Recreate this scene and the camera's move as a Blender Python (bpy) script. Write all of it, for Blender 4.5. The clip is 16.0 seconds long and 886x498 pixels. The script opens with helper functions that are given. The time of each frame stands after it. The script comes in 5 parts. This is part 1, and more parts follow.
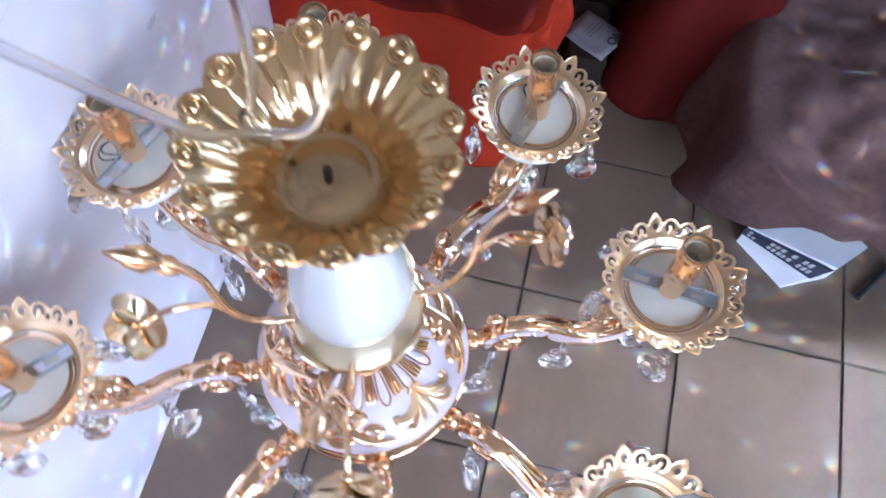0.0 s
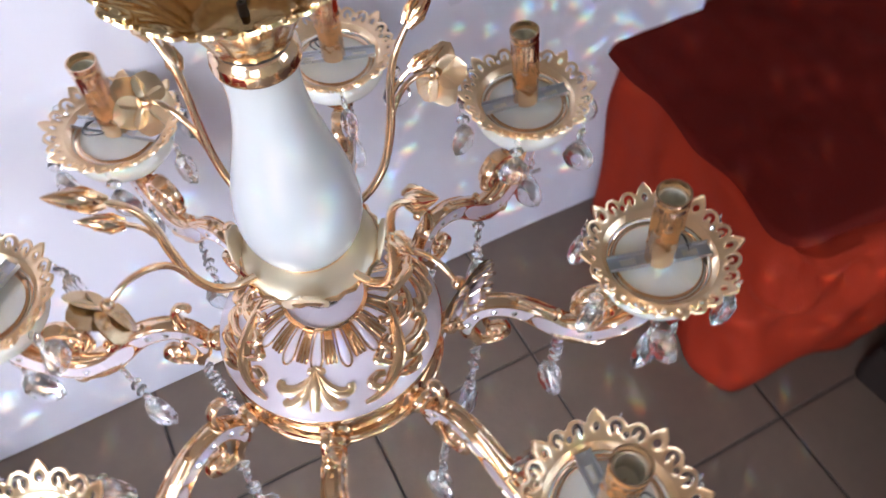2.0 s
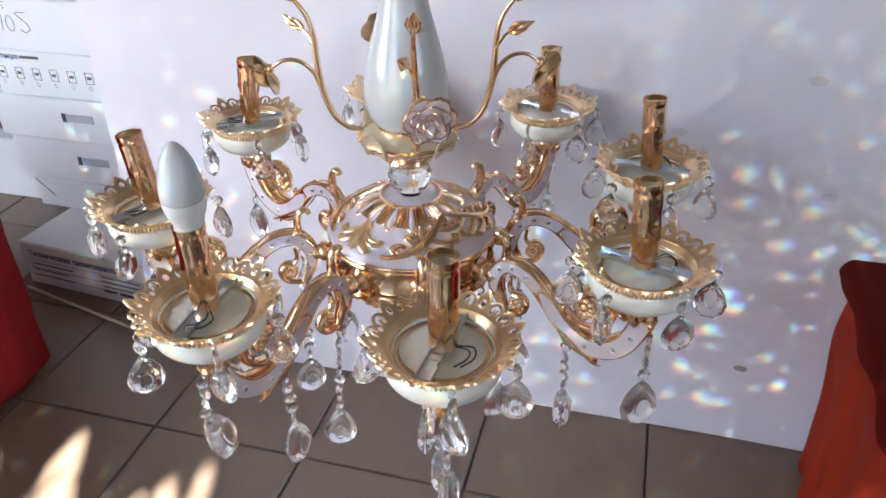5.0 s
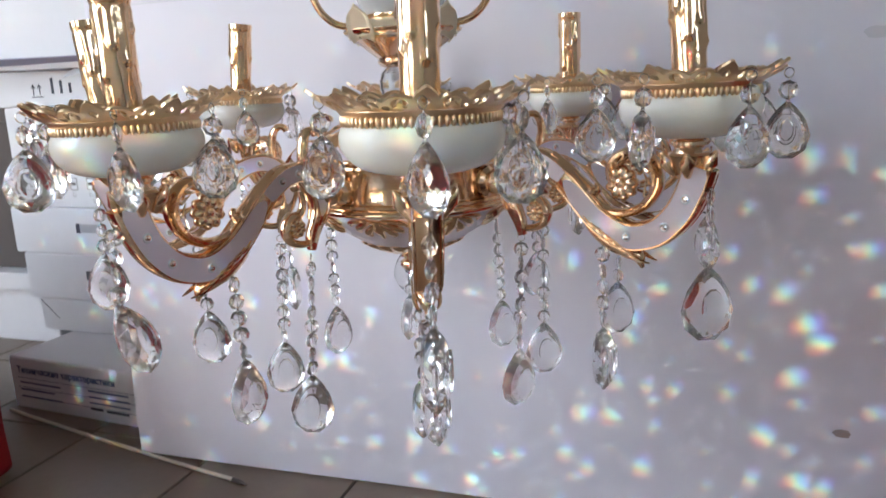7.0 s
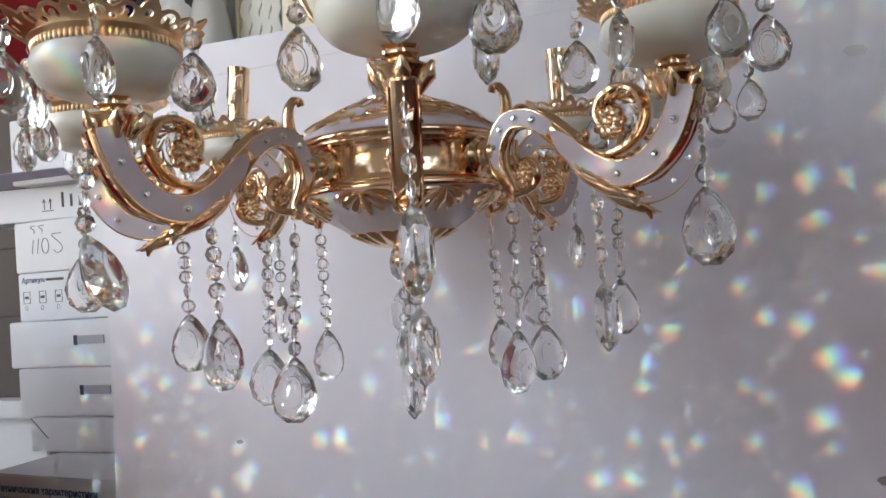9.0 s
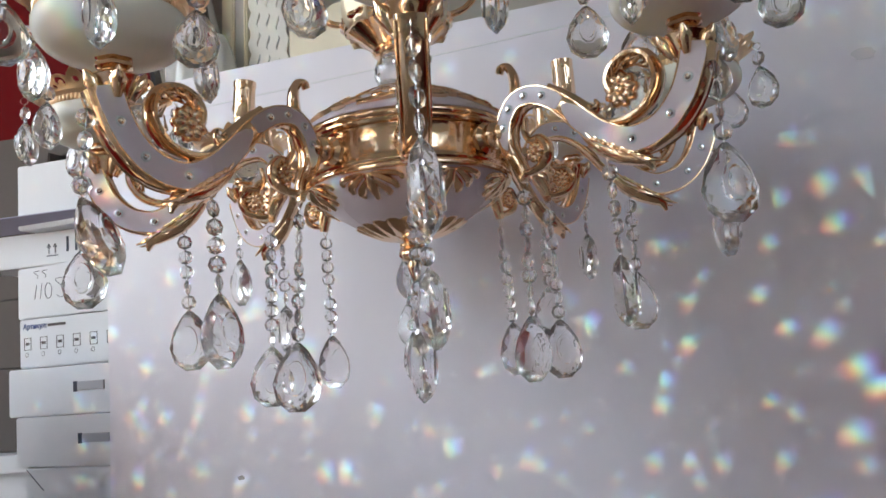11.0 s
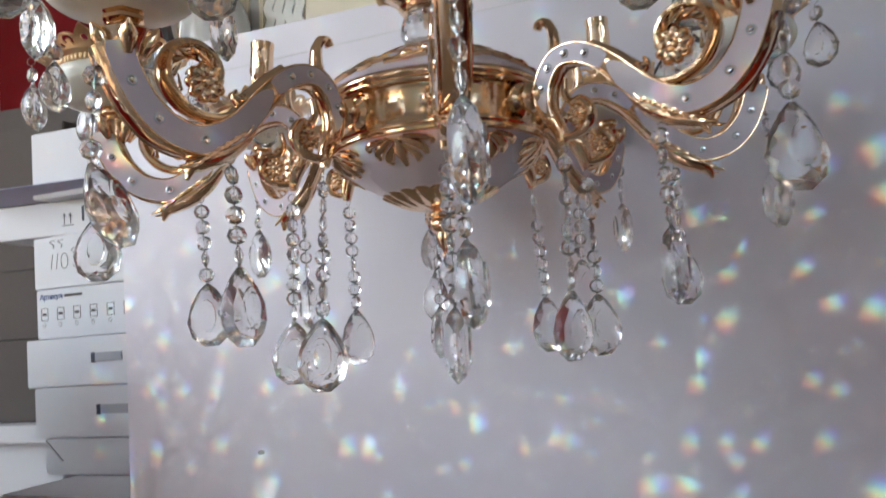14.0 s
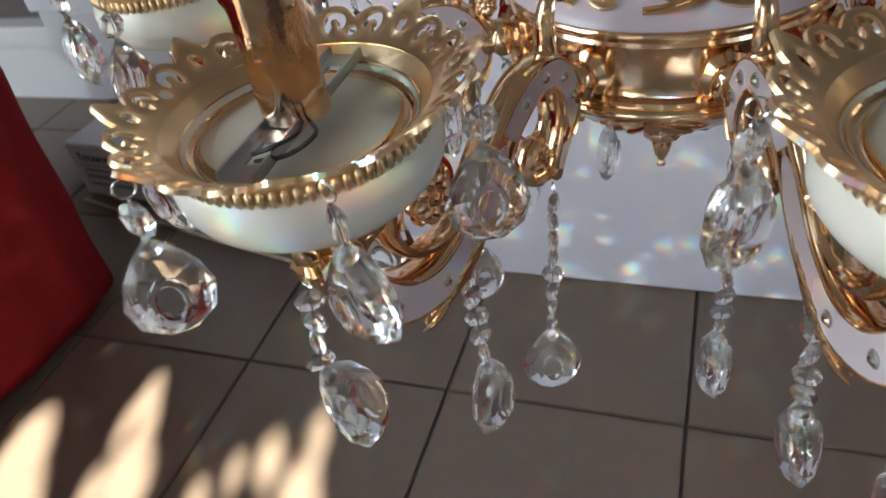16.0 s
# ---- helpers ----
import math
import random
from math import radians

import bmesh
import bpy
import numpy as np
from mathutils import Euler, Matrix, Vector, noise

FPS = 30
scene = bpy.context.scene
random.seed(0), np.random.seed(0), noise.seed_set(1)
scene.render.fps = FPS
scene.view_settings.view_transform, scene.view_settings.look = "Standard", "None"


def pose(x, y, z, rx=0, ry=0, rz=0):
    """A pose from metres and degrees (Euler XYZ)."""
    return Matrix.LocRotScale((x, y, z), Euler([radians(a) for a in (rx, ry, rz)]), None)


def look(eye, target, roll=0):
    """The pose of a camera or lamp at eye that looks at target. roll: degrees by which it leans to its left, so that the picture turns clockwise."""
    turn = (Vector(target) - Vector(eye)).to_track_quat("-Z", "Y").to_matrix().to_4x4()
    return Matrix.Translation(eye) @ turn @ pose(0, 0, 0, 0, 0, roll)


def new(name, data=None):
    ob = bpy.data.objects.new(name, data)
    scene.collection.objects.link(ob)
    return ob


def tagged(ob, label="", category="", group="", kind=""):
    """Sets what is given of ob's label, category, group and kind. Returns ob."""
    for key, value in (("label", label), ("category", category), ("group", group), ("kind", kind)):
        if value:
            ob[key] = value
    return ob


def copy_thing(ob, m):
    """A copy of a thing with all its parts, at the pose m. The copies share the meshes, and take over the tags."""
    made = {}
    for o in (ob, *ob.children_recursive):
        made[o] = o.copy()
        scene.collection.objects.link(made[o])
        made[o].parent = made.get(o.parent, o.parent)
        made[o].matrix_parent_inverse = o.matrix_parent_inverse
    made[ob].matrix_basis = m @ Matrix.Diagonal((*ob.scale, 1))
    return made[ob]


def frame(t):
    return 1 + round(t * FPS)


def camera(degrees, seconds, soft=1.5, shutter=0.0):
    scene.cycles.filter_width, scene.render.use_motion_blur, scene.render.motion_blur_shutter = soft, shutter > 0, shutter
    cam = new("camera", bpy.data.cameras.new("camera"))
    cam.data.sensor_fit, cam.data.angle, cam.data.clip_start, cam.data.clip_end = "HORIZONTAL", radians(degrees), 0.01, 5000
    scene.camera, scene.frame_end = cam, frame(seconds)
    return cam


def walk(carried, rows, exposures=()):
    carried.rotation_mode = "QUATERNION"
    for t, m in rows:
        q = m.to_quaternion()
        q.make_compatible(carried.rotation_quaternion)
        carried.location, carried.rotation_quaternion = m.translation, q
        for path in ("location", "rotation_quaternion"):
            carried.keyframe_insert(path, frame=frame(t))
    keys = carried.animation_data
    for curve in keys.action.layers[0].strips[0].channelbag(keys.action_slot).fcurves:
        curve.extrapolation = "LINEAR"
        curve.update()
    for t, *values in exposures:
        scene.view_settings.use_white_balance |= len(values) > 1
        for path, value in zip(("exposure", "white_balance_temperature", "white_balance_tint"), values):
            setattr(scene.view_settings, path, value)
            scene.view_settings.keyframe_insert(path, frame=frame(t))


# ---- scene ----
import collections

# seconds, stops, kelvin, tint
EXPOSURES = [(0.0, 4.71, 5300, 13), (1.0, 4.49, 6000, 14), (2.0, 4.39, 6100, 13), (3.0, 4.32, 6100, 9), (4.2, 4.14, 6300, 10), (6.3, 4.05, 6200, 9), (7.0, 3.83, 6400, 9), (9.0, 3.63, 6600, 8), (12.5, 3.55, 6600, 7), (14.5, 3.50, 6500, 8), (15.2, 3.36, 6750, 9), (16.0, 3.44, 6450, 3)]
WEST, SOUTH, EAST, FLOOR_FILL, GLINTS = 2.14, 0.42, 0.12, 0.17, 36     # watts of the window daylight, of two added floor fills and of the glints
cam = camera(60.48, 16.0, 1.6, 0.4)
# seconds, eye, yaw, pitch, roll
ROWS = [
    (0, -0.1853, -0.0947, 1.2809, -81.29, -66.19, 5.07),
    (0.5, -0.2235, -0.2359, 1.2529, -64.12, -62.73, -2.94),
    (1, -0.2061, -0.2910, 1.2255, -51.05, -59.05, -8.28),
    (1.5, -0.1249, -0.3029, 1.1920, -40.86, -58.31, -2.75),
    (2, -0.0547, -0.3487, 1.1782, -25.66, -55.25, -2.09),
    (2.5, 0.0435, -0.4673, 1.1692, -9.11, -48.82, 1.13),
    (3, 0.0627, -0.5573, 1.1609, 0.71, -43.47, -0.65),
    (3.5, 0.0534, -0.6619, 1.1376, -0.89, -39.37, 1.03),
    (4, 0.1075, -0.7203, 1.1339, 5.14, -37.59, 0.49),
    (4.2, 0.1546, -0.7346, 1.1249, 8.99, -37.09, 1.47),
    (6.3, 0.2669, -0.7186, 0.7835, 19.08, -20.49, -2.04),
    (6.5, 0.2644, -0.7144, 0.7387, 19.01, -18.79, -2.05),
    (7, 0.2675, -0.7017, 0.6554, 18.63, -12.46, -2.46),
    (7.5, 0.2692, -0.6943, 0.5892, 19.39, -7.64, -3.41),
    (8, 0.2684, -0.6874, 0.5473, 19.78, -3.87, -3.63),
    (8.5, 0.2806, -0.6857, 0.5042, 19.08, -0.89, -3.86),
    (9, 0.2735, -0.6904, 0.4659, 18.78, 1.48, -4.02),
    (9.2, 0.2732, -0.6921, 0.4552, 18.58, 2.23, -4.01),
    (11.5, 0.2540, -0.6597, 0.3811, 18.94, 7.67, -5.03),
    (12, 0.2546, -0.6581, 0.3770, 18.83, 7.78, -5.35),
    (12.5, 0.2553, -0.6550, 0.3750, 18.76, 7.83, -5.38),
    (13, 0.2532, -0.6516, 0.3743, 18.90, 7.91, -5.16),
    (13.5, 0.2446, -0.6454, 0.3726, 18.98, 7.72, -4.71),
    (14, 0.2295, -0.6323, 0.3956, 20.13, 5.01, -4.45),
    (14.5, 0.1771, -0.6129, 0.4776, 20.73, -6.41, -6.23),
    (15, 0.1131, -0.5973, 0.6208, 18.35, -20.91, -7.73),
    (15.5, 0.0517, -0.5400, 0.7228, 21.26, -29.50, -9.94),
    (16, 0.0304, -0.4710, 0.7608, 23.99, -38.60, -10.43),
]
walk(cam, [(t, pose(x, y, z, 0, 0, yaw) @ pose(0, 0, 0, 90 + pitch) @ pose(0, 0, 0, 0, 0, roll)) for t, x, y, z, yaw, pitch, roll in ROWS],
     EXPOSURES)

ZB = 0.638          # height of the candle feet over the floor
TURN0 = -112.4      # azimuth of the arm that carries the bulb


# ---- world, sun, large lights ----
SUN_FROM = (0.27 * 3.3, -3.3, 3.3 * math.tan(radians(35)))     # where the sun stands, seen from the floor
world = bpy.data.worlds.new("world")
scene.world = world
world.use_nodes = True
wn, wl = world.node_tree.nodes, world.node_tree.links
sky = wn.new("ShaderNodeTexSky")
sky.sky_type = "NISHITA"
sky.sun_disc = False
sky.sun_elevation, sky.sun_rotation = radians(34), radians(165)
wn["Background"].inputs["Strength"].default_value = 0.032
wl.new(sky.outputs["Color"], wn["Background"].inputs["Color"])


def area_lamp(name, m, sx, sy, watts, colour):
    d = bpy.data.lights.new(name, "AREA")
    d.shape, d.size, d.size_y, d.energy, d.color = "RECTANGLE", sx, sy, watts, colour
    ob = new(name, d)
    ob.matrix_world = m
    return ob


sun_data = bpy.data.lights.new("sun", "SUN")
sun_data.energy, sun_data.angle, sun_data.color = 5.0, radians(0.45), (1.0, 0.96, 0.86)
sun = new("sun", sun_data)
sun.matrix_world = look(SUN_FROM, (0, 0, 0))
# daylight in the two openings of the shop front
west_light = area_lamp("west_window_light", look((-2.36, -1.30, 1.45), (-0.65, 0.30, 0.15)), 1.5, 1.8, WEST, (0.86, 0.92, 1.0))
west_light.data.spread = radians(125)
area_lamp("south_window_light", look((-1.38, -3.16, 1.25), (-0.3, 0.2, 0.6)), 1.25, 2.0, SOUTH, (0.92, 0.95, 1.0))

# added fill from the east, brightens the floor; no source known on that side
east_light = area_lamp("east_window_light", look((2.56, -1.7, 1.6), (0.16, -0.75, 0.0)), 1.2, 1.2, EAST, (0.92, 0.95, 1.0))
east_light.data.spread = radians(90)
# added lamp with no known source, lifts the floor at the front right
floor_fill = area_lamp("fanlight_daylight", look((0.90, -3.26, 2.02), (0.22, -0.74, 0.0)), 0.55, 0.5, FLOOR_FILL, (0.95, 0.96, 1.0))
floor_fill.data.spread = radians(18)


def add_glint_lamp(name, place, watts, density, seed, lo, hi, steep=None):
    """An added point lamp with a pattern of small rainbow glints, in place of unseen crystals."""
    d = bpy.data.lights.new(name, "POINT")
    d.energy, d.shadow_soft_size = watts, 0.004
    d.use_nodes = True
    n, l = d.node_tree.nodes, d.node_tree.links
    em = n["Emission"]
    co = n.new("ShaderNodeTexCoord")
    way = n.new("ShaderNodeSeparateXYZ")
    l.new(co.outputs["Normal"], way.inputs[0])
    ahead = n.new("ShaderNodeMath")
    ahead.operation = "MAXIMUM"
    ahead.inputs[1].default_value = 0.05
    size_y = n.new("ShaderNodeMath")
    size_y.operation = "ABSOLUTE"
    l.new(way.outputs["Y"], size_y.inputs[0])
    l.new(size_y.outputs[0], ahead.inputs[0])
    slope = []
    for axis in ("X", "Z"):
        q = n.new("ShaderNodeMath")
        q.operation = "DIVIDE"
        l.new(way.outputs[axis], q.inputs[0])
        l.new(ahead.outputs[0], q.inputs[1])
        slope.append(q)
    flat = n.new("ShaderNodeCombineXYZ")
    l.new(slope[0].outputs[0], flat.inputs["X"])
    l.new(slope[1].outputs[0], flat.inputs["Y"])
    mp = n.new("ShaderNodeMapping")
    mp.inputs["Scale"].default_value = (density, density, density)
    mp.inputs["Location"].default_value = (seed, seed * 0.7, 0)
    l.new(flat.outputs[0], mp.inputs["Vector"])
    vo = n.new("ShaderNodeTexVoronoi")
    vo.voronoi_dimensions = "2D"
    vo.inputs["Scale"].default_value = 1.0
    l.new(mp.outputs[0], vo.inputs["Vector"])
    sub = n.new("ShaderNodeVectorMath")
    sub.operation = "SUBTRACT"
    l.new(mp.outputs[0], sub.inputs[0])
    l.new(vo.outputs["Position"], sub.inputs[1])
    cell = n.new("ShaderNodeSeparateColor")
    l.new(vo.outputs["Color"], cell.inputs["Color"])
    # each glint is drawn out along a slant of its own
    rot = n.new("ShaderNodeVectorRotate")
    rot.rotation_type = "Z_AXIS"
    ang = n.new("ShaderNodeMath")
    ang.operation = "MULTIPLY_ADD"
    ang.inputs[1].default_value, ang.inputs[2].default_value = 1.2, 0.2
    l.new(cell.outputs["Red"], ang.inputs[0])
    l.new(ang.outputs[0], rot.inputs["Angle"])
    l.new(sub.outputs[0], rot.inputs["Vector"])
    st = n.new("ShaderNodeVectorMath")
    st.operation = "MULTIPLY"
    st.inputs[1].default_value = (1.5, 1.0, 0.0)
    l.new(rot.outputs[0], st.inputs[0])
    ln = n.new("ShaderNodeVectorMath")
    ln.operation = "LENGTH"
    l.new(st.outputs[0], ln.inputs[0])
    size = n.new("ShaderNodeMapRange")
    size.inputs["From Min"].default_value, size.inputs["From Max"].default_value = 0.25, 1.0
    size.inputs["To Min"].default_value, size.inputs["To Max"].default_value = lo, hi
    l.new(cell.outputs["Green"], size.inputs["Value"])
    spot = n.new("ShaderNodeMapRange")
    spot.interpolation_type = "SMOOTHSTEP"
    spot.inputs["From Min"].default_value = 0.03
    spot.inputs["To Min"].default_value, spot.inputs["To Max"].default_value = 1.0, 0.0
    l.new(size.outputs[0], spot.inputs["From Max"])
    l.new(ln.outputs["Value"], spot.inputs["Value"])
    sep = n.new("ShaderNodeSeparateXYZ")
    l.new(st.outputs[0], sep.inputs[0])
    hue = n.new("ShaderNodeMapRange")
    hue.inputs["From Min"].default_value, hue.inputs["From Max"].default_value = -0.62, 0.62
    share = n.new("ShaderNodeMath")
    share.operation = "DIVIDE"
    l.new(sep.outputs["Y"], share.inputs[0])
    l.new(size.outputs[0], share.inputs[1])
    l.new(share.outputs[0], hue.inputs["Value"])
    ramp = n.new("ShaderNodeValToRGB")
    e = ramp.color_ramp.elements
    e[0].position, e[0].color = 0.0, (1.0, 0.08, 0.06, 1)
    e[1].position, e[1].color = 1.0, (0.30, 0.08, 1.0, 1)
    for at, c in ((0.28, (1.0, 0.60, 0.10, 1)), (0.48, (0.35, 1.0, 0.40, 1)), (0.70, (0.08, 0.55, 1.0, 1))):
        q = e.new(at)
        q.color = c
    l.new(hue.outputs[0], ramp.inputs["Fac"])
    mix = n.new("ShaderNodeMix")
    mix.data_type = "RGBA"
    mix.inputs["B"].default_value = (1, 1, 1, 1)
    pale = n.new("ShaderNodeMath")
    pale.operation = "MULTIPLY"
    pale.inputs[1].default_value = 0.12
    l.new(cell.outputs["Blue"], pale.inputs[0])
    l.new(pale.outputs[0], mix.inputs["Factor"])
    l.new(ramp.outputs["Color"], mix.inputs["A"])
    l.new(mix.outputs["Result"], em.inputs["Color"])
    power = n.new("ShaderNodeMath")
    power.operation = "MULTIPLY"
    part_of = n.new("ShaderNodeMath")
    part_of.operation = "MULTIPLY_ADD"
    part_of.inputs[1].default_value, part_of.inputs[2].default_value = 0.65, 0.35
    l.new(cell.outputs["Green"], part_of.inputs[0])
    l.new(spot.outputs[0], power.inputs[0])
    l.new(part_of.outputs[0], power.inputs[1])
    # the pattern fades upwards, so fewer glints fall on the upper board
    low = n.new("ShaderNodeMapRange")
    low.interpolation_type = "SMOOTHSTEP"
    low.inputs["From Min"].default_value, low.inputs["From Max"].default_value = steep or ((0.36 - place[2]) / 3.05, (0.68 - place[2]) / 3.05)
    low.inputs["To Min"].default_value, low.inputs["To Max"].default_value = 1.0, 0.0 if steep else 0.36
    l.new(slope[1].outputs[0], low.inputs["Value"])
    falling = n.new("ShaderNodeMath")
    falling.operation = "MULTIPLY"
    l.new(power.outputs[0], falling.inputs[0])
    l.new(low.outputs[0], falling.inputs[1])
    l.new(falling.outputs[0], em.inputs["Strength"])
    ob = new(name, d)
    ob.location = place
    return ob


# added patterned lamps, set where the rainbow spots should fall
add_glint_lamp("crystal_glints", (-1.0, -2.7, 1.75), GLINTS, 50.0, 3.0, 0.14, 0.44)
add_glint_lamp("fine_crystal_glints", (-0.7, -2.75, 2.0), GLINTS * 0.20, 74.0, 8.0, 0.10, 0.44)
add_glint_lamp("broad_crystal_glints", (0.95, -2.7, 0.80), GLINTS * 0.60, 46.0, 5.0, 0.12, 0.44)
add_glint_lamp("low_crystal_glints", (0.35, -2.72, 1.05), GLINTS * 0.8, 41.0, 11.0, 0.12, 0.40)
add_glint_lamp("steep_crystal_glints", (0.75, -3.05, 1.95), GLINTS * 4.0, 36.0, 6.0, 0.06, 0.34, (-0.68, -0.62))


# ---- materials ----
def material(name, colour, rough=0.5, metal=0.0, bump=0.0, scale=40.0, vary=0.0, fine=0.0, spec=0.5, coat=0.0):
    """A surface with broad stains, fine grain and relief at real-world size."""
    m = bpy.data.materials.new(name)
    m.use_nodes = True
    n, l = m.node_tree.nodes, m.node_tree.links
    b = n["Principled BSDF"]
    b.inputs["Roughness"].default_value, b.inputs["Metallic"].default_value = rough, metal
    b.inputs["Specular IOR Level"].default_value = spec
    b.inputs["Coat Weight"].default_value = coat
    b.inputs["Coat Roughness"].default_value = 0.08
    b.inputs["Base Color"].default_value = (*colour, 1)
    if vary or bump or fine:
        co = n.new("ShaderNodeTexCoord")
        big, small = n.new("ShaderNodeTexNoise"), n.new("ShaderNodeTexNoise")
        big.inputs["Scale"].default_value, big.inputs["Detail"].default_value = scale / 8, 4
        small.inputs["Scale"].default_value, small.inputs["Detail"].default_value = scale, 6
        for t in (big, small):
            l.new(co.outputs["Object"], t.inputs["Vector"])
        if vary:
            mix = n.new("ShaderNodeMix")
            mix.data_type = "RGBA"
            mix.inputs["A"].default_value = (*[c * (1 - vary) for c in colour], 1)
            mix.inputs["B"].default_value = (*[min(1, c * (1 + vary)) for c in colour], 1)
            add = n.new("ShaderNodeMath")
            add.operation = "MULTIPLY_ADD"
            l.new(small.outputs["Fac"], add.inputs[0])
            add.inputs[1].default_value = fine
            l.new(big.outputs["Fac"], add.inputs[2])
            l.new(add.outputs[0], mix.inputs["Factor"])
            l.new(mix.outputs["Result"], b.inputs["Base Color"])
            rr = n.new("ShaderNodeMapRange")
            rr.inputs["To Min"].default_value, rr.inputs["To Max"].default_value = rough * 0.8, min(1, rough * 1.25)
            l.new(big.outputs["Fac"], rr.inputs["Value"])
            l.new(rr.outputs[0], b.inputs["Roughness"])
        if bump:
            bp = n.new("ShaderNodeBump")
            bp.inputs["Strength"].default_value, bp.inputs["Distance"].default_value = bump, 0.004
            l.new(small.outputs["Fac"], bp.inputs["Height"])
            l.new(bp.outputs[0], b.inputs["Normal"])
    return m


def glass(name, colour, ior=1.55, rough=0.0):
    m = bpy.data.materials.new(name)
    m.use_nodes = True
    b = m.node_tree.nodes["Principled BSDF"]
    b.inputs["Base Color"].default_value = (*colour, 1)
    b.inputs["Roughness"].default_value, b.inputs["IOR"].default_value = rough, ior
    b.inputs["Transmission Weight"].default_value = 1.0
    return m


GOLD = material("rose_gold_plating", (0.885, 0.63, 0.415), 0.10, 1.0, 0.10, 90, 0.08, 0.3)
GOLD_PALE = material("pale_gold_plating", (0.87, 0.645, 0.41), 0.29, 1.0, 0.10, 110, 0.10, 0.3)
# pale gold darkened in colour for the brown inter-reflections inside the crown
CROWN_GOLD = material("shaded_crown_gold", (0.80, 0.585, 0.33), 0.15, 1.0, 0.10, 110, 0.12, 0.3)
SATIN = material("satin_gold", (0.84, 0.74, 0.56), 0.42, 0.7, 0.08, 60, 0.08, 0.3)
FLOWER_GOLD = material("brushed_gold", (0.85, 0.655, 0.43), 0.27, 1.0, 0.12, 60, 0.10, 0.4)
OPAL = material("opal_glass", (0.58, 0.59, 0.60), 0.12, 0.0, 0.0, 20, 0.07, 0.2, 0.5, 0.4)
ENAMEL = material("white_enamel", (0.74, 0.655, 0.725), 0.26, 0.0, 0.0, 30, 0.03, 0.2, 0.5, 0.2)
CRYSTAL = glass("cut_crystal", (0.995, 0.995, 0.99), 1.54)
# part of the light goes straight through the thin flat drops
cn, cl = CRYSTAL.node_tree.nodes, CRYSTAL.node_tree.links
clear, blend = cn.new("ShaderNodeBsdfTransparent"), cn.new("ShaderNodeMixShader")
blend.inputs[0].default_value = 0.07
cl.new(cn["Principled BSDF"].outputs[0], blend.inputs[1])
cl.new(clear.outputs[0], blend.inputs[2])
cl.new(blend.outputs[0], cn["Material Output"].inputs["Surface"])
MILK = material("milk_glass", (0.86, 0.84, 0.77), 0.24, 0.0, 0.0, 20, 0.03, 0.2, 0.4)
MILK.node_tree.nodes["Principled BSDF"].inputs["Subsurface Weight"].default_value = 0.9
MILK.node_tree.nodes["Principled BSDF"].inputs["Subsurface Radius"].default_value = (0.040, 0.038, 0.034)
STONE = material("foiled_rhinestone", (0.93, 0.93, 0.95), 0.04, 1.0)
WIRE = material("bright_steel_wire", (0.75, 0.74, 0.72), 0.2, 1.0)
STEEL = material("zinc_plated_steel", (0.62, 0.64, 0.68), 0.28, 1.0, 0.05, 80, 0.12, 0.4)
DISC = material("white_socket_plate", (0.68, 0.655, 0.55), 0.45, 0.0, 0.05, 60, 0.06, 0.4)
BLACK = material("black_plastic", (0.02, 0.02, 0.022), 0.4, 0.0, 0.05, 80, 0.2, 0.3)
BULB = material("frosted_bulb_glass", (0.60, 0.61, 0.64), 0.14, 0.0, 0.0, 20, 0.02, 0.2, 0.5, 0.2)
CABLE = glass("clear_plastic_cable", (0.86, 0.86, 0.88), 1.4, 0.25)
BOARD = material("white_board", (0.735, 0.705, 0.775), 0.42, 0.0, 0.06, 14, 0.025, 0.25)
CARTON = material("white_cardboard", (0.68, 0.685, 0.725), 0.6, 0.0, 0.06, 50, 0.05, 0.3)
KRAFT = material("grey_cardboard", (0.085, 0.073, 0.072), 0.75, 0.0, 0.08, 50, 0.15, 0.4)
TILE = material("brown_ceramic_tile", (0.150, 0.107, 0.079), 0.30, 0.0, 0.10, 60, 0.16, 0.4)
GROUT = material("dark_grout", (0.070, 0.058, 0.052), 0.85, 0.0, 0.3, 200, 0.3, 0.5)
DARKRED = material("maroon_cloth", (0.16, 0.008, 0.012), 0.8, 0.0, 0.25, 260, 0.14, 0.5, 0.2)
BROWN = material("brown_plush_cloth", (0.076, 0.045, 0.042), 0.95, 0.0, 0.8, 60, 0.55, 0.6, 0.05)
WALL = material("pale_wall_plaster", (0.45, 0.44, 0.43), 0.85, 0.0, 0.2, 30, 0.1, 0.3)
DARK = material("dark_wood", (0.06, 0.045, 0.04), 0.5, 0.0, 0.1, 30, 0.3, 0.4)
INK = material("dark_print", (0.03, 0.035, 0.06), 0.6)
BLUEINK = material("blue_print", (0.05, 0.08, 0.20), 0.6)


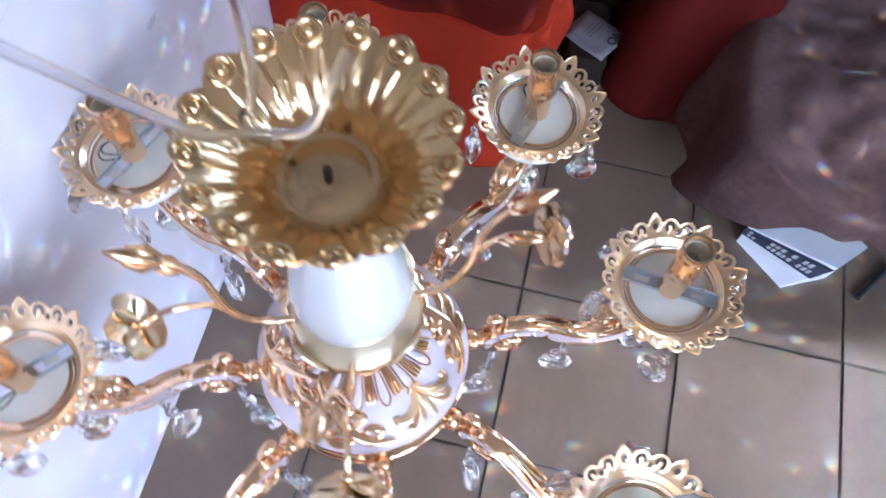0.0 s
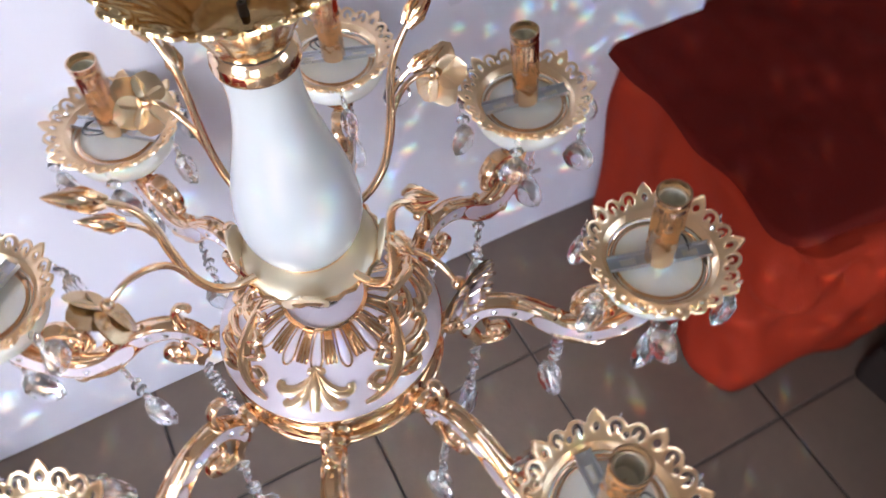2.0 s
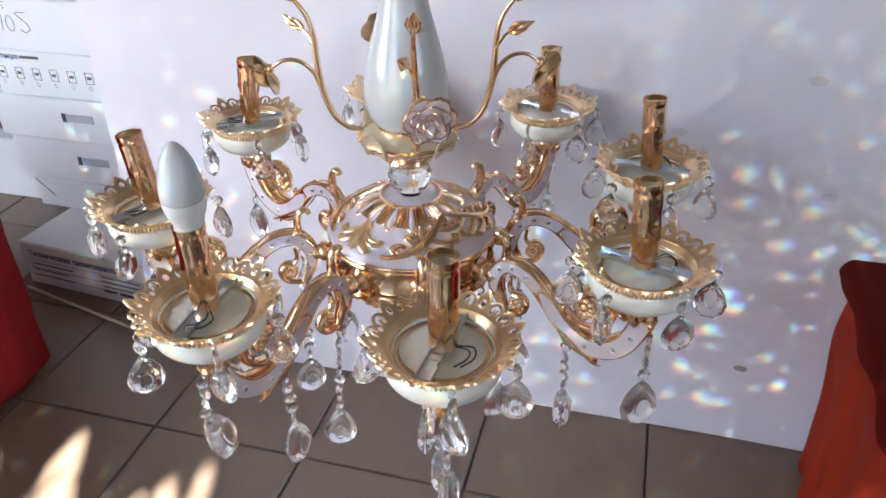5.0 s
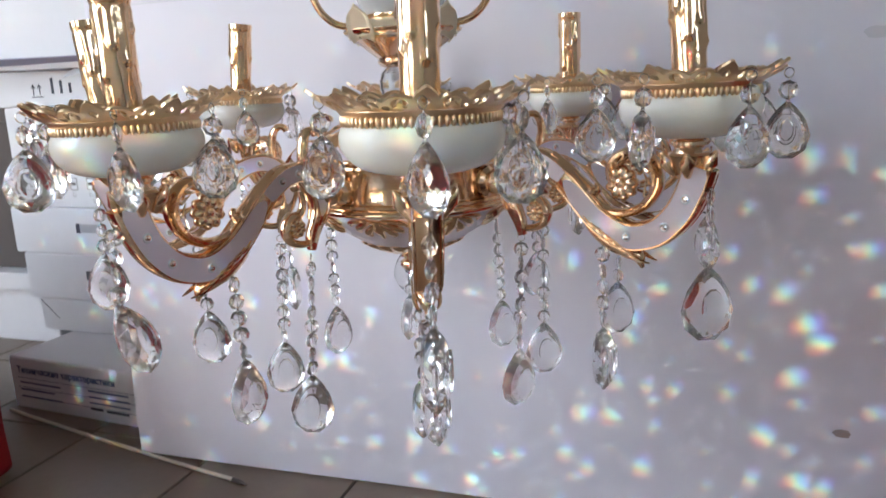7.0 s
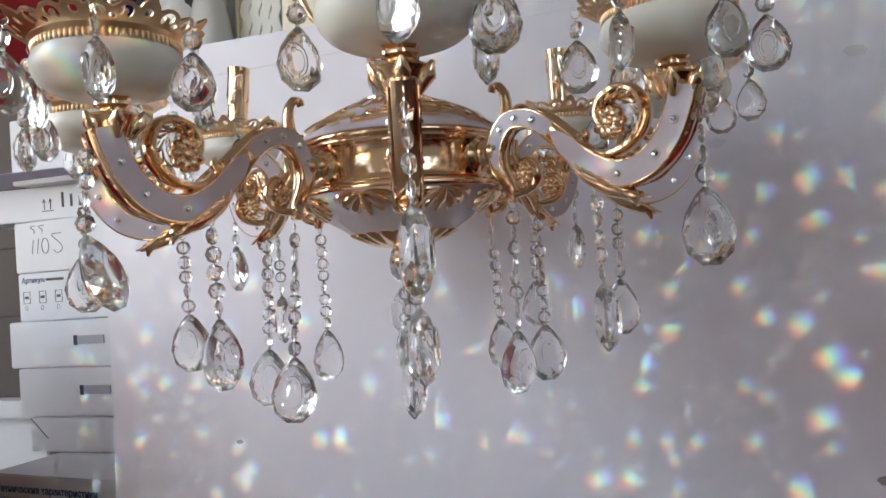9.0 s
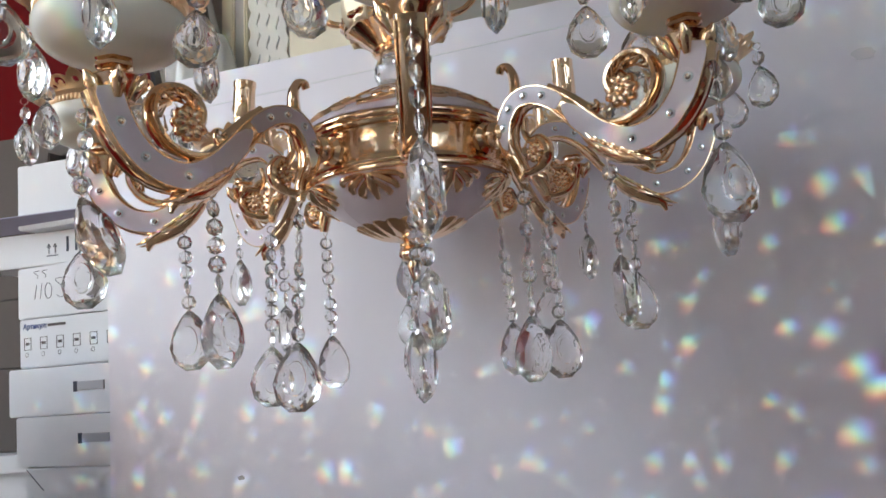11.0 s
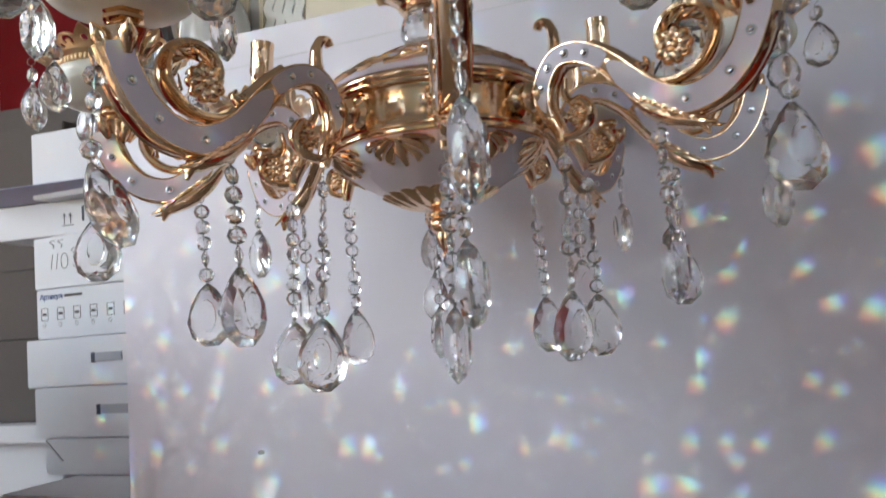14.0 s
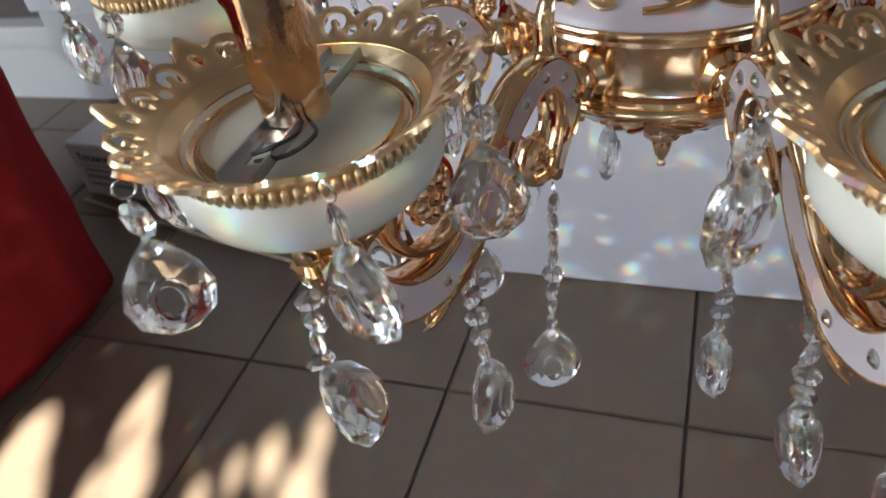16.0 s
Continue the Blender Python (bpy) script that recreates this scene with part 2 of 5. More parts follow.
# ---- mesh helpers ----
class Geo:
    """Vertices and faces of one mesh."""

    def __init__(self):
        self.v, self.f = [], []

    def add(self, verts, faces):
        k = len(self.v)
        self.v += [tuple(p) for p in verts]
        self.f += [tuple(k + i for i in f) for f in faces]
        return self

    def grid(self, rows, close_u=False, close_v=False, cap0=False, cap1=False):
        """A skin over rows of points."""
        nu, nv = len(rows), len(rows[0])
        faces = []
        for i in range(nu if close_u else nu - 1):
            for j in range(nv if close_v else nv - 1):
                faces.append((i * nv + j, i * nv + (j + 1) % nv, (i + 1) % nu * nv + (j + 1) % nv, (i + 1) % nu * nv + j))
        if cap0:
            faces.append(tuple(range(nv))[::-1])
        if cap1:
            faces.append(tuple((nu - 1) * nv + j for j in range(nv)))
        return self.add([p for r in rows for p in r], faces)

    def lathe(self, profile, n=40, at=(0, 0, 0), axis="z", ripple=0.0, waves=0, caps=False):
        rows = []
        for r, h in profile:
            row = []
            for j in range(n):
                a = 2 * math.pi * j / n
                q = r * (1 + ripple * math.cos(waves * a))
                p = (q * math.cos(a), q * math.sin(a), h)
                if axis == "x":
                    p = (h, q * math.cos(a), q * math.sin(a))
                row.append((p[0] + at[0], p[1] + at[1], p[2] + at[2]))
            rows.append(row)
        return self.grid(rows, close_v=True, cap0=caps, cap1=caps)

    def tube(self, pts, radii, n=8, flat=1.0, up=(0, 1, 0), close=False):
        """A tube along points; flat squeezes it along up."""
        pts = [Vector(p) for p in pts]
        if not isinstance(radii, (list, tuple)):
            radii = [radii] * len(pts)
        rows, m = [], len(pts)
        for i, p in enumerate(pts):
            d = (pts[(i + 1) % m] - pts[i - 1]) if close else (pts[min(i + 1, m - 1)] - pts[max(i - 1, 0)])
            d.normalize()
            u = Vector(up) - d * d.dot(Vector(up))
            if u.length < 1e-4:
                u = Vector((1, 0, 0)) - d * d.x
            u.normalize()
            s = d.cross(u)
            rows.append([p + radii[i] * (math.cos(2 * math.pi * j / n) * s + flat * math.sin(2 * math.pi * j / n) * u) for j in range(n)])
        return self.grid(rows, close_v=True, close_u=close, cap0=not close, cap1=not close)

    def ball(self, c, r, squash=(1, 1, 1), n=12):
        rows = []
        for i in range(n // 2 + 1):
            t = math.pi * i / (n // 2)
            q = max(math.sin(t), 1e-3)
            rows.append([(c[0] + r * squash[0] * q * math.cos(2 * math.pi * j / n), c[1] + r * squash[1] * q * math.sin(2 * math.pi * j / n), c[2] - r * squash[2] * math.cos(t)) for j in range(n)])
        return self.grid(rows, close_v=True, cap0=True, cap1=True)

    def box(self, lo, hi, bevel=0.0, m=None):
        bm = bmesh.new()
        bmesh.ops.create_cube(bm, size=1)
        for v in bm.verts:
            v.co = Vector([lo[i] + (v.co[i] + 0.5) * (hi[i] - lo[i]) for i in range(3)])
        if bevel:
            bmesh.ops.bevel(bm, geom=bm.edges[:], offset=bevel, segments=2, affect="EDGES")
        if m is not None:
            bm.transform(m)
        bm.verts.index_update()
        self.add([v.co[:] for v in bm.verts], [[v.index for v in f.verts] for f in bm.faces])
        bm.free()
        return self

    def both(self):
        return self.v, self.f

    def moved(self, m):
        self.v = [tuple(m @ Vector(p)) for p in self.v]
        return self

    def mesh(self, name, mat, sharp=False):
        me = bpy.data.meshes.new(name)
        me.from_pydata(self.v, [], self.f)
        me.materials.append(mat)
        bm = bmesh.new()
        bm.from_mesh(me)
        bmesh.ops.recalc_face_normals(bm, faces=bm.faces[:])
        bm.to_mesh(me)
        bm.free()
        for p in me.polygons:
            p.use_smooth = not sharp
        if not sharp:
            me.set_sharp_from_angle(angle=radians(50))
        return me


def part(name, geo, mat, parent, label="", sharp=False, m=None):
    """One mesh as a part of a thing or of a part."""
    me = geo.mesh(name, mat, sharp) if isinstance(geo, Geo) else geo
    ob = new(name, me)
    ob.parent = parent
    if m is not None:
        ob.matrix_basis = m
    return tagged(ob, label)


def thing(name, geo, mat, label, category, m=None, group="", kind="", sharp=False):
    ob = new(name, geo.mesh(name, mat, sharp) if isinstance(geo, Geo) else None)
    if m is not None:
        ob.matrix_basis = m
    return tagged(ob, label, category, group, kind)


def smooth(pts, k=6):
    """A Catmull-Rom curve through points, k steps a span."""
    pts = [Vector(p) for p in pts]
    q = [2 * pts[0] - pts[1], *pts, 2 * pts[-1] - pts[-2]]
    out = []
    for a, b, c, d in zip(q, q[1:], q[2:], q[3:]):
        for i in range(k):
            t = i / k
            out.append(0.5 * (2 * b + (c - a) * t + (2 * a - 5 * b + 4 * c - d) * t * t + (3 * b - a - 3 * c + d) * t ** 3))
    return [*out, pts[-1]]


def taper(n, a, b, c):
    """Radii that go from a over b in the middle to c."""
    return [a + (b - a) * 2 * i / (n - 1) if i < n / 2 else b + (c - b) * (2 * i / (n - 1) - 1) for i in range(n)]


def xz(pts):
    return [(r, 0, h) for r, h in pts]


# ---- the room ----
def slab(name, lo, hi, mat, label, category="wall"):
    return thing(name, Geo().box(lo, hi), mat, label, category, kind="structure", sharp=True)


slab("floor", (-2.4, -3.3, -0.12), (2.6, 1.8, -0.004), GROUT, "dark grout bed under brown ceramic floor tiles", "floor")
floor = bpy.data.objects["floor"]
slab("ceiling", (-2.4, -3.3, 2.7), (2.6, 1.8, 2.82), WALL, "plain pale plaster ceiling of the shop", "ceiling")
slab("wall_north", (-2.4, 1.8, -0.12), (2.6, 1.95, 2.82), WALL, "plain pale plaster wall behind the boxes")
west = Geo()
for lo, hi in (((-2.55, -3.3, -0.12), (-2.4, -2.1, 2.82)), ((-2.55, -0.6, -0.12), (-2.4, 1.95, 2.82)), ((-2.55, -2.1, -0.12), (-2.4, -0.6, 0.3)), ((-2.55, -2.1, 2.4), (-2.4, -0.6, 2.82))):
    west.box(lo, hi)
thing("wall_west", west, WALL, "plain pale plaster side wall with a window opening", "wall", kind="structure", sharp=True)
east = Geo()
for lo, hi in (((2.6, -3.35, -0.12), (2.75, -2.3, 2.82)), ((2.6, -1.1, -0.12), (2.75, 1.95, 2.82)), ((2.6, -2.3, -0.12), (2.75, -1.1, 1.0)), ((2.6, -2.3, 2.2), (2.75, -1.1, 2.82))):
    east.box(lo, hi)
thing("wall_east", east, WALL, "plain pale plaster side wall with an opening for an added lamp", "wall", kind="structure", sharp=True)
front = Geo()
# unseen holes cut to shape the sun patches on the floor: middle, half width, half height
SUN_HOLES = [(0.075, 2.235, 0.036, 0.070), (0.100, 2.16, 0.045, 0.09), (0.228, 2.335, 0.016, 0.030), (0.209, 2.300, 0.010, 0.030), (0.241, 2.30, 0.013, 0.036), (0.243, 2.250, 0.034, 0.042), (0.26, 2.18, 0.030, 0.04), (0.199, 2.232, 0.012, 0.026), (0.350, 2.243, 0.015, 0.022), (0.391, 2.277, 0.011, 0.020), (0.434, 2.295, 0.017, 0.028), (0.484, 2.262, 0.026, 0.042), (0.494, 2.328, 0.011, 0.032)]
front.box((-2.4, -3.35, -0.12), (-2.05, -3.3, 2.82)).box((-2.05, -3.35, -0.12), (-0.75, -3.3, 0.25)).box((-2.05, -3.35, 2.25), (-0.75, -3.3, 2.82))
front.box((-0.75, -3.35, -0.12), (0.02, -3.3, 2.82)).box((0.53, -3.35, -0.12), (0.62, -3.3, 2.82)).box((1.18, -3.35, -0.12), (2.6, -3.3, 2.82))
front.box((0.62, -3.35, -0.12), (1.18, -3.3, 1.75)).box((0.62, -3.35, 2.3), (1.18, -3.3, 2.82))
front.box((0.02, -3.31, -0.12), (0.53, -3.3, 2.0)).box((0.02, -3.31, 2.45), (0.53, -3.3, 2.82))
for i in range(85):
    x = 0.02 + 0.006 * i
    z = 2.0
    for lo, hi in sorted((cz - hz * math.sqrt(1 - q * q), cz + hz * math.sqrt(1 - q * q)) for cx, cz, hx, hz in SUN_HOLES for q in [(x + 0.003 - cx) / hx] if abs(q) < 1):
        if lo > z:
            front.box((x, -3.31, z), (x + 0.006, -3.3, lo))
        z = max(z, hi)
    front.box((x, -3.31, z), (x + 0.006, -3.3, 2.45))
thing("wall_south", front, WALL, "front wall with a window, lamp opening and holes that shape sunlight", "wall", kind="structure", sharp=True)

# unseen pane, added so that no sun enters beside the floor lamp
pane = thing("window_1", Geo().box((0.62, -3.34, 1.75), (1.18, -3.325, 2.3), 0.002), OPAL, "white pane added to keep the sun out of the lamp opening", "window", kind="structure", sharp=True)


def board_point(x, z, off=0.0):
    return (x, 0.357 - 0.05 * z - off, z)


# white board that stands on the floor behind the chandelier
g = Geo()
nx, nz = 30, 20
for side in (0.0, -0.012):
    rows = []
    for i in range(nz + 1):
        row = []
        for j in range(nx + 1):
            u, v = j / nx, i / nz
            z = 0.003 + v * (0.842 - 0.018 * u)
            x = -0.70 + 0.045 * v * (1 - u) + u * 1.43
            wob = 0.004 * noise.noise(Vector((x * 3, z * 3, 0.3)))
            row.append(board_point(x, z, side + wob))
        rows.append(row)
    g.grid(rows)
n1 = (nx + 1) * (nz + 1)
rim = [j for j in range(nx + 1)] + [i * (nx + 1) + nx for i in range(1, nz + 1)] + [nz * (nx + 1) + j for j in range(nx - 1, -1, -1)] + [i * (nx + 1) for i in range(nz - 1, 0, -1)]
g.f += [(a, b, b + n1, a + n1) for a, b in zip(rim, rim[1:] + rim[:1])]
white_board = thing("white_board", g, BOARD, "large white board with faint creases standing upright on the floor", "board")

# ---- the chandelier ----
chandelier = thing("chandelier", None, None, "eight-armed rose gold and white enamel chandelier with crystal drops", "chandelier", pose(0, 0, ZB))


# central column
part("finial", Geo().lathe([(0.0012, -0.1915), (0.0030, -0.1905), (0.0030, -0.1880), (0.0018, -0.1865), (0.0048, -0.1800), (0.0068, -0.1720), (0.0060, -0.1685), (0.0105, -0.1670), (0.0135, -0.1625), (0.0128, -0.1580), (0.0085, -0.1555), (0.0120, -0.1540), (0.0122, -0.1520), (0.0085, -0.1500), (0.0130, -0.1470), (0.0130, -0.138)], 36, ripple=0.06, waves=12), GOLD, chandelier)
bowl = part("lower_bowl", Geo().lathe([(0.012, -0.146), (0.03, -0.1425), (0.05, -0.134), (0.07, -0.122), (0.086, -0.109), (0.096, -0.098), (0.096, -0.094), (0.05, -0.094)], 64), ENAMEL, chandelier, "white enamel bowl under the rim")
band = part("rim_band", Geo().lathe([(0.094, -0.099), (0.0985, -0.0985), (0.0995, -0.096), (0.0985, -0.0935), (0.0965, -0.0925), (0.0975, -0.0905), (0.0965, -0.0885), (0.0915, -0.0875), (0.0905, -0.085), (0.0905, -0.062), (0.092, -0.059), (0.0965, -0.058), (0.0975, -0.056), (0.0965, -0.054), (0.0985, -0.052), (0.099, -0.0495), (0.097, -0.047), (0.09, -0.0465)], 96), GOLD, chandelier, "polished rose gold band")
DOME = [(0.098, -0.047), (0.0968, -0.0435), (0.091, -0.0390), (0.081, -0.0325), (0.069, -0.0250), (0.056, -0.0175), (0.045, -0.0120), (0.036, -0.0090), (0.026, -0.0070), (0.012, -0.0060)]
part("upper_dome", Geo().lathe([(0.09, -0.048), *DOME], 64), ENAMEL, chandelier, "white enamel dome")


def on_profile(prof, r):
    """Height of a turned surface at the radius r."""
    p = sorted(prof)
    return float(np.interp(r, [q[0] for q in p], [q[1] for q in p]))


def relief(prof, sign, paths, radius, n=6, flat=1.0, lift=0.0012):
    """Gold ornament: tapering strokes laid on a turned surface, given as (radius, degrees)."""
    o = Geo()
    for path, (a, b, c) in paths:
        pts = []
        for r, deg in [tuple(p)[:2] for p in smooth([(r, d, 0) for r, d in path], 4)]:
            pts.append((r * math.cos(radians(deg)), r * math.sin(radians(deg)), on_profile(prof, r) + sign * lift))
        o.tube(pts, taper(len(pts), a * radius, b * radius, c * radius), n, flat, (0, 0, 1))
    return o


# the lobes of a fan-shaped leaf and of an acanthus scroll: radius, degrees from the leaf's middle
FAN = [([(0.060, 0), (0.068, 0), (0.079, 0), (0.089, 0)], (0.6, 1.5, 0.8))]
FAN += [([(0.062, 1 * k), (0.072, 4 * k), (0.0815, 8 * k), (0.0865, 13 * k), (0.0845, 16.5 * k)], (0.5, 1.35, 0.7)) for k in (-1, 1)]
FAN += [([(0.064, 2 * k), (0.072, 8 * k), (0.0775, 15 * k), (0.0765, 21 * k), (0.0725, 21.5 * k)], (0.5, 1.2, 0.7)) for k in (-1, 1)]
FAN += [([(0.059, 0), (0.0615, 4 * k), (0.0635, 4 * k)], (0.5, 0.8, 0.4)) for k in (-1, 1)]
SCROLL = [([(0.0905, 21), (0.0890, 27), (0.0850, 34), (0.0790, 41), (0.0720, 47), (0.0640, 53), (0.0560, 61), (0.0500, 69)], (0.35, 1.7, 0.7)),
          ([(0.0870, 31), (0.0825, 27), (0.0785, 27), (0.0765, 31), (0.0790, 34)], (0.6, 1.0, 0.7)),
          ([(0.0830, 37), (0.0880, 42), (0.0895, 48), (0.0865, 51)], (0.6, 1.2, 0.6)),
          ([(0.0780, 42), (0.0840, 50), (0.0855, 57), (0.0820, 60), (0.0795, 57)], (0.6, 1.3, 0.6)),
          ([(0.0720, 48), (0.0780, 57), (0.0795, 65), (0.0755, 68), (0.0730, 64)], (0.6, 1.3, 0.6)),
          ([(0.0790, 41), (0.0725, 37), (0.0680, 35), (0.0660, 39), (0.0685, 42)], (0.6, 1.1, 0.6)),
          ([(0.0720, 46), (0.0655, 43), (0.0615, 44), (0.0615, 49)], (0.6, 1.1, 0.5)),
          ([(0.0620, 55), (0.0670, 64), (0.0665, 73), (0.0625, 76), (0.0605, 71)], (0.6, 1.2, 0.6)),
          ([(0.0560, 60), (0.0520, 54), (0.0485, 56)], (0.6, 0.9, 0.5))]


def ornament(name, lobes, at, mirror, radius, mat, label, shift=0.0, spread=1.0):
    """A relief of broad leaf lobes on the dome, each with a raised vein; the first lobe carries the others."""
    root = None
    for path, widths in lobes:
        way = [(r + shift, at + mirror * (d * spread - 4 * (spread - 1))) for r, d in path]
        o = relief(DOME, 1, [(way, widths)], radius, 8, 0.55, 0.0010)
        vein = relief(DOME, 1, [(way[:-1], (0.25, 0.35, 0.2))], radius, 5, 1.0, 0.0010 + 0.5 * radius)
        o.add(*vein.both())
        if root is None:
            root = part(name, o, mat, chandelier, label)
        else:
            part("leaf_lobe", o, mat, root)


shell = part("shell_ornament", Geo().lathe([(0.0335, -0.0085), (0.0335, -0.0055), (0.0365, -0.0055), (0.0375, -0.0095)], 60), GOLD, chandelier, "ring of gilded and enamelled shell ribs")
for i in range(30):
    c = 12 * i - 120
    if i % 2:
        part("gold_rib", relief(DOME, 1, [([(0.034, c + k), (0.045, c + k), (0.0570, c + 1.15 * k), (0.0605, c + k)], (0.7, 0.9, 0.7)) for k in (-3.2, 0, 3.2)], 0.0019, 6, 0.9), GOLD, shell)
    else:
        part("enamel_rib", relief(DOME, 1, [([(0.035, c), (0.046, c), (0.0580, c), (0.0625, c)], (0.9, 1.8, 1.1))], 0.0022, 8, 0.35, 0.0006), ENAMEL, shell, "white enamelled rib with gold outline")
        part("rib_outline", relief(DOME, 1, [([(0.035, c - 3.4), (0.047, c - 4.2), (0.0580, c - 4.6), (0.0632, c - 2.6), (0.0648, c), (0.0632, c + 2.6), (0.0580, c + 4.6), (0.047, c + 4.2), (0.035, c + 3.4)], (0.8, 1.0, 0.8))], 0.0010, 6), GOLD, shell)
for d in (-120, 60):
    ornament("palmette_ornament", FAN, d, 1, 0.0044, GOLD_PALE, "gilded fan-shaped leaf relief", 0.0035)
    for side in (-1, 1):
        ornament("acanthus_ornament", SCROLL, d, side, 0.0047, GOLD, "gilded acanthus scroll relief", 0.002, 1.3)
BOWL = [(0.012, -0.146), (0.03, -0.1425), (0.05, -0.134), (0.07, -0.122), (0.086, -0.109), (0.096, -0.098)]
part("fluted_shell", Geo().lathe([(0.0105, -0.1485), (0.018, -0.1480), (0.028, -0.1462), (0.038, -0.1420), (0.0485, -0.1366), (0.0510, -0.1340), (0.047, -0.133)], 160, ripple=0.05, waves=20), GOLD, chandelier, "gilded fluted shell under the bowl")
for q in range(8):
    d = 45 * q - 90
    strokes = [([(0.0945, d), (0.089, d), (0.082, d), (0.074, d)], (1.4, 2.4, 0.9))]
    for side in (-1, 1):
        strokes += [([(0.094, d + 2 * side), (0.0905, d + 8 * side), (0.0865, d + 13 * side), (0.082, d + 14.5 * side)], (1.2, 2.2, 1.0)),
                    ([(0.090, d + 1.5 * side), (0.085, d + 6 * side), (0.0795, d + 9 * side), (0.0765, d + 8 * side)], (1.0, 2.0, 0.9)),
                    ([(0.0945, d + 4 * side), (0.0935, d + 11 * side), (0.0915, d + 17 * side), (0.0885, d + 18 * side)], (1.0, 1.8, 0.8))]
    for i, stroke in enumerate(strokes):
        o = relief(BOWL, -1, [stroke], 0.0023, 7, 0.7)
        if i == 0:
            leaf_root = part("leaf_ornament", o, GOLD, chandelier, "gilded leaf relief on the bowl")
        else:
            part("leaf_lobe", o, GOLD, leaf_root)
part("glass_ball", Geo().ball((0, 0, 0.0165), 0.0255, (1, 1, 0.86), 18), CRYSTAL, chandelier, "clear crystal ball", sharp=True)
CUPP = [(0.012, 0.031), (0.022, 0.033), (0.0255, 0.037), (0.024, 0.040), (0.029, 0.044), (0.040, 0.053), (0.051, 0.061), (0.0545, 0.0635), (0.0555, 0.066), (0.0535, 0.0672), (0.051, 0.066), (0.050, 0.058), (0.012, 0.056)]
holder = part("vase_holder", Geo().lathe(CUPP, 48, ripple=0.02, waves=24), GOLD, chandelier, "fluted rose gold holder under the vase")
part("holder_plate", Geo().lathe([(0.0515, 0.060), (0.0530, 0.0650), (0.0500, 0.0688), (0.0425, 0.0730), (0.0345, 0.0760), (0.025, 0.0765)], 48), SATIN, chandelier, "satin cream-gold plate round the foot of the vase")
for q in range(4):
    d = radians(90 * q - 25)
    rows = []
    for i in range(7):
        t = i / 6
        half = 0.017 * math.sqrt(max(0, 1 - (2 * t - 0.75) ** 2 / 1.6)) * (1 if t < 0.999 else 0.3)
        rr = 0.050 + 0.010 * t
        rows.append([(rr * math.cos(d) - s * half * math.sin(d), rr * math.sin(d) + s * half * math.cos(d), 0.058 + 0.030 * t - 0.004 * s * s) for s in (-1, -0.5, 0, 0.5, 1)])
    o = Geo().grid(rows)
    p = part("holder_petal", o, SATIN, chandelier, "satin gold petal plate beside the vase")
    md = p.modifiers.new("thickness", "SOLIDIFY")
    md.thickness = 0.0012
VASE = [(0.020, 0.0755), (0.030, 0.0775), (0.0375, 0.0845), (0.0428, 0.0965), (0.0453, 0.112), (0.0442, 0.129), (0.0405, 0.149), (0.0345, 0.171), (0.0285, 0.192), (0.0243, 0.212), (0.0226, 0.229), (0.0232, 0.243), (0.0248, 0.253), (0.0240, 0.257)]
part("vase_collar", Geo().lathe([(0.024, 0.0745), (0.033, 0.0755), (0.0347, 0.0785), (0.0337, 0.0820), (0.030, 0.0820)], 40), GOLD, chandelier)
part("vase", Geo().lathe([tuple(p)[:2] for p in smooth([(r, h, 0) for r, h in VASE], 3)], 48, caps=True), OPAL, chandelier, "glossy white opal glass vase")
part("neck_ring", Geo().lathe([(0.0235, 0.249), (0.0258, 0.2498), (0.0266, 0.2525), (0.0254, 0.255), (0.0258, 0.2585), (0.022, 0.263)], 40), GOLD, chandelier)

# crown with sixteen scallops
rows = []
CR = [(0.010, 0.2665), (0.019, 0.262), (0.0235, 0.266), (0.0275, 0.275), (0.034, 0.287), (0.043, 0.299), (0.054, 0.3095), (0.064, 0.3165), (0.070, 0.3205)]
for shell in (0, 1):
    part_rows = []
    for i, (r, h) in enumerate(CR):
        t = i / (len(CR) - 1)
        row = []
        for j in range(192):
            a = 2 * math.pi * j / 192
            lobe = abs(math.cos(8 * a)) ** 0.6
            q = r + (0.0045 * (lobe - 0.6) * max(0, t - 0.55) / 0.45 if t > 0.55 else 0)
            z = h + 0.0018 * t * math.cos(16 * a) + shell * 0.0016
            row.append(((q - shell * 0.0008) * math.cos(a), (q - shell * 0.0008) * math.sin(a), z))
        part_rows.append(row)
    rows += part_rows if not shell else part_rows[::-1]
crown = part("crown", Geo().grid(rows, close_v=True), CROWN_GOLD, chandelier, "pale gold crown with scalloped rim")
boss = Geo()
boss.tube([(0.0066 * math.cos(2 * math.pi * k / 16), 0.0066 * math.sin(2 * math.pi * k / 16), 0.0006) for k in range(16)], 0.0019, 8, close=True, up=(0, 0, 1))
boss.ball((0, 0, 0.0005), 0.0036, (1, 1, 0.8), 12)
boss.lathe([(0.0085, -0.0012), (0.0087, 0.0), (0.006, 0.0012)], 16)
boss_mesh = boss.mesh("scallop", CROWN_GOLD)
for q in range(16):
    part("scallop", boss_mesh, None, crown, m=pose(0, 0, 0, 0, 0, 22.5 * q) @ pose(0.0655, 0, 0.3195, 0, -33, 0))
flute = Geo()
for s in (-1, 1):
    flute.tube([(0.036, s * 0.0016, 0.2908), (0.042, s * 0.0027, 0.2995), (0.050, s * 0.0042, 0.3082), (0.0585, s * 0.0050, 0.3148)], [0.0008, 0.0013, 0.0016, 0.0010], 6)
flute_mesh = flute.mesh("flute", CROWN_GOLD)
for q in range(16):
    part("flute", flute_mesh, None, crown, m=pose(0, 0, 0, 0, 0, 22.5 * q))
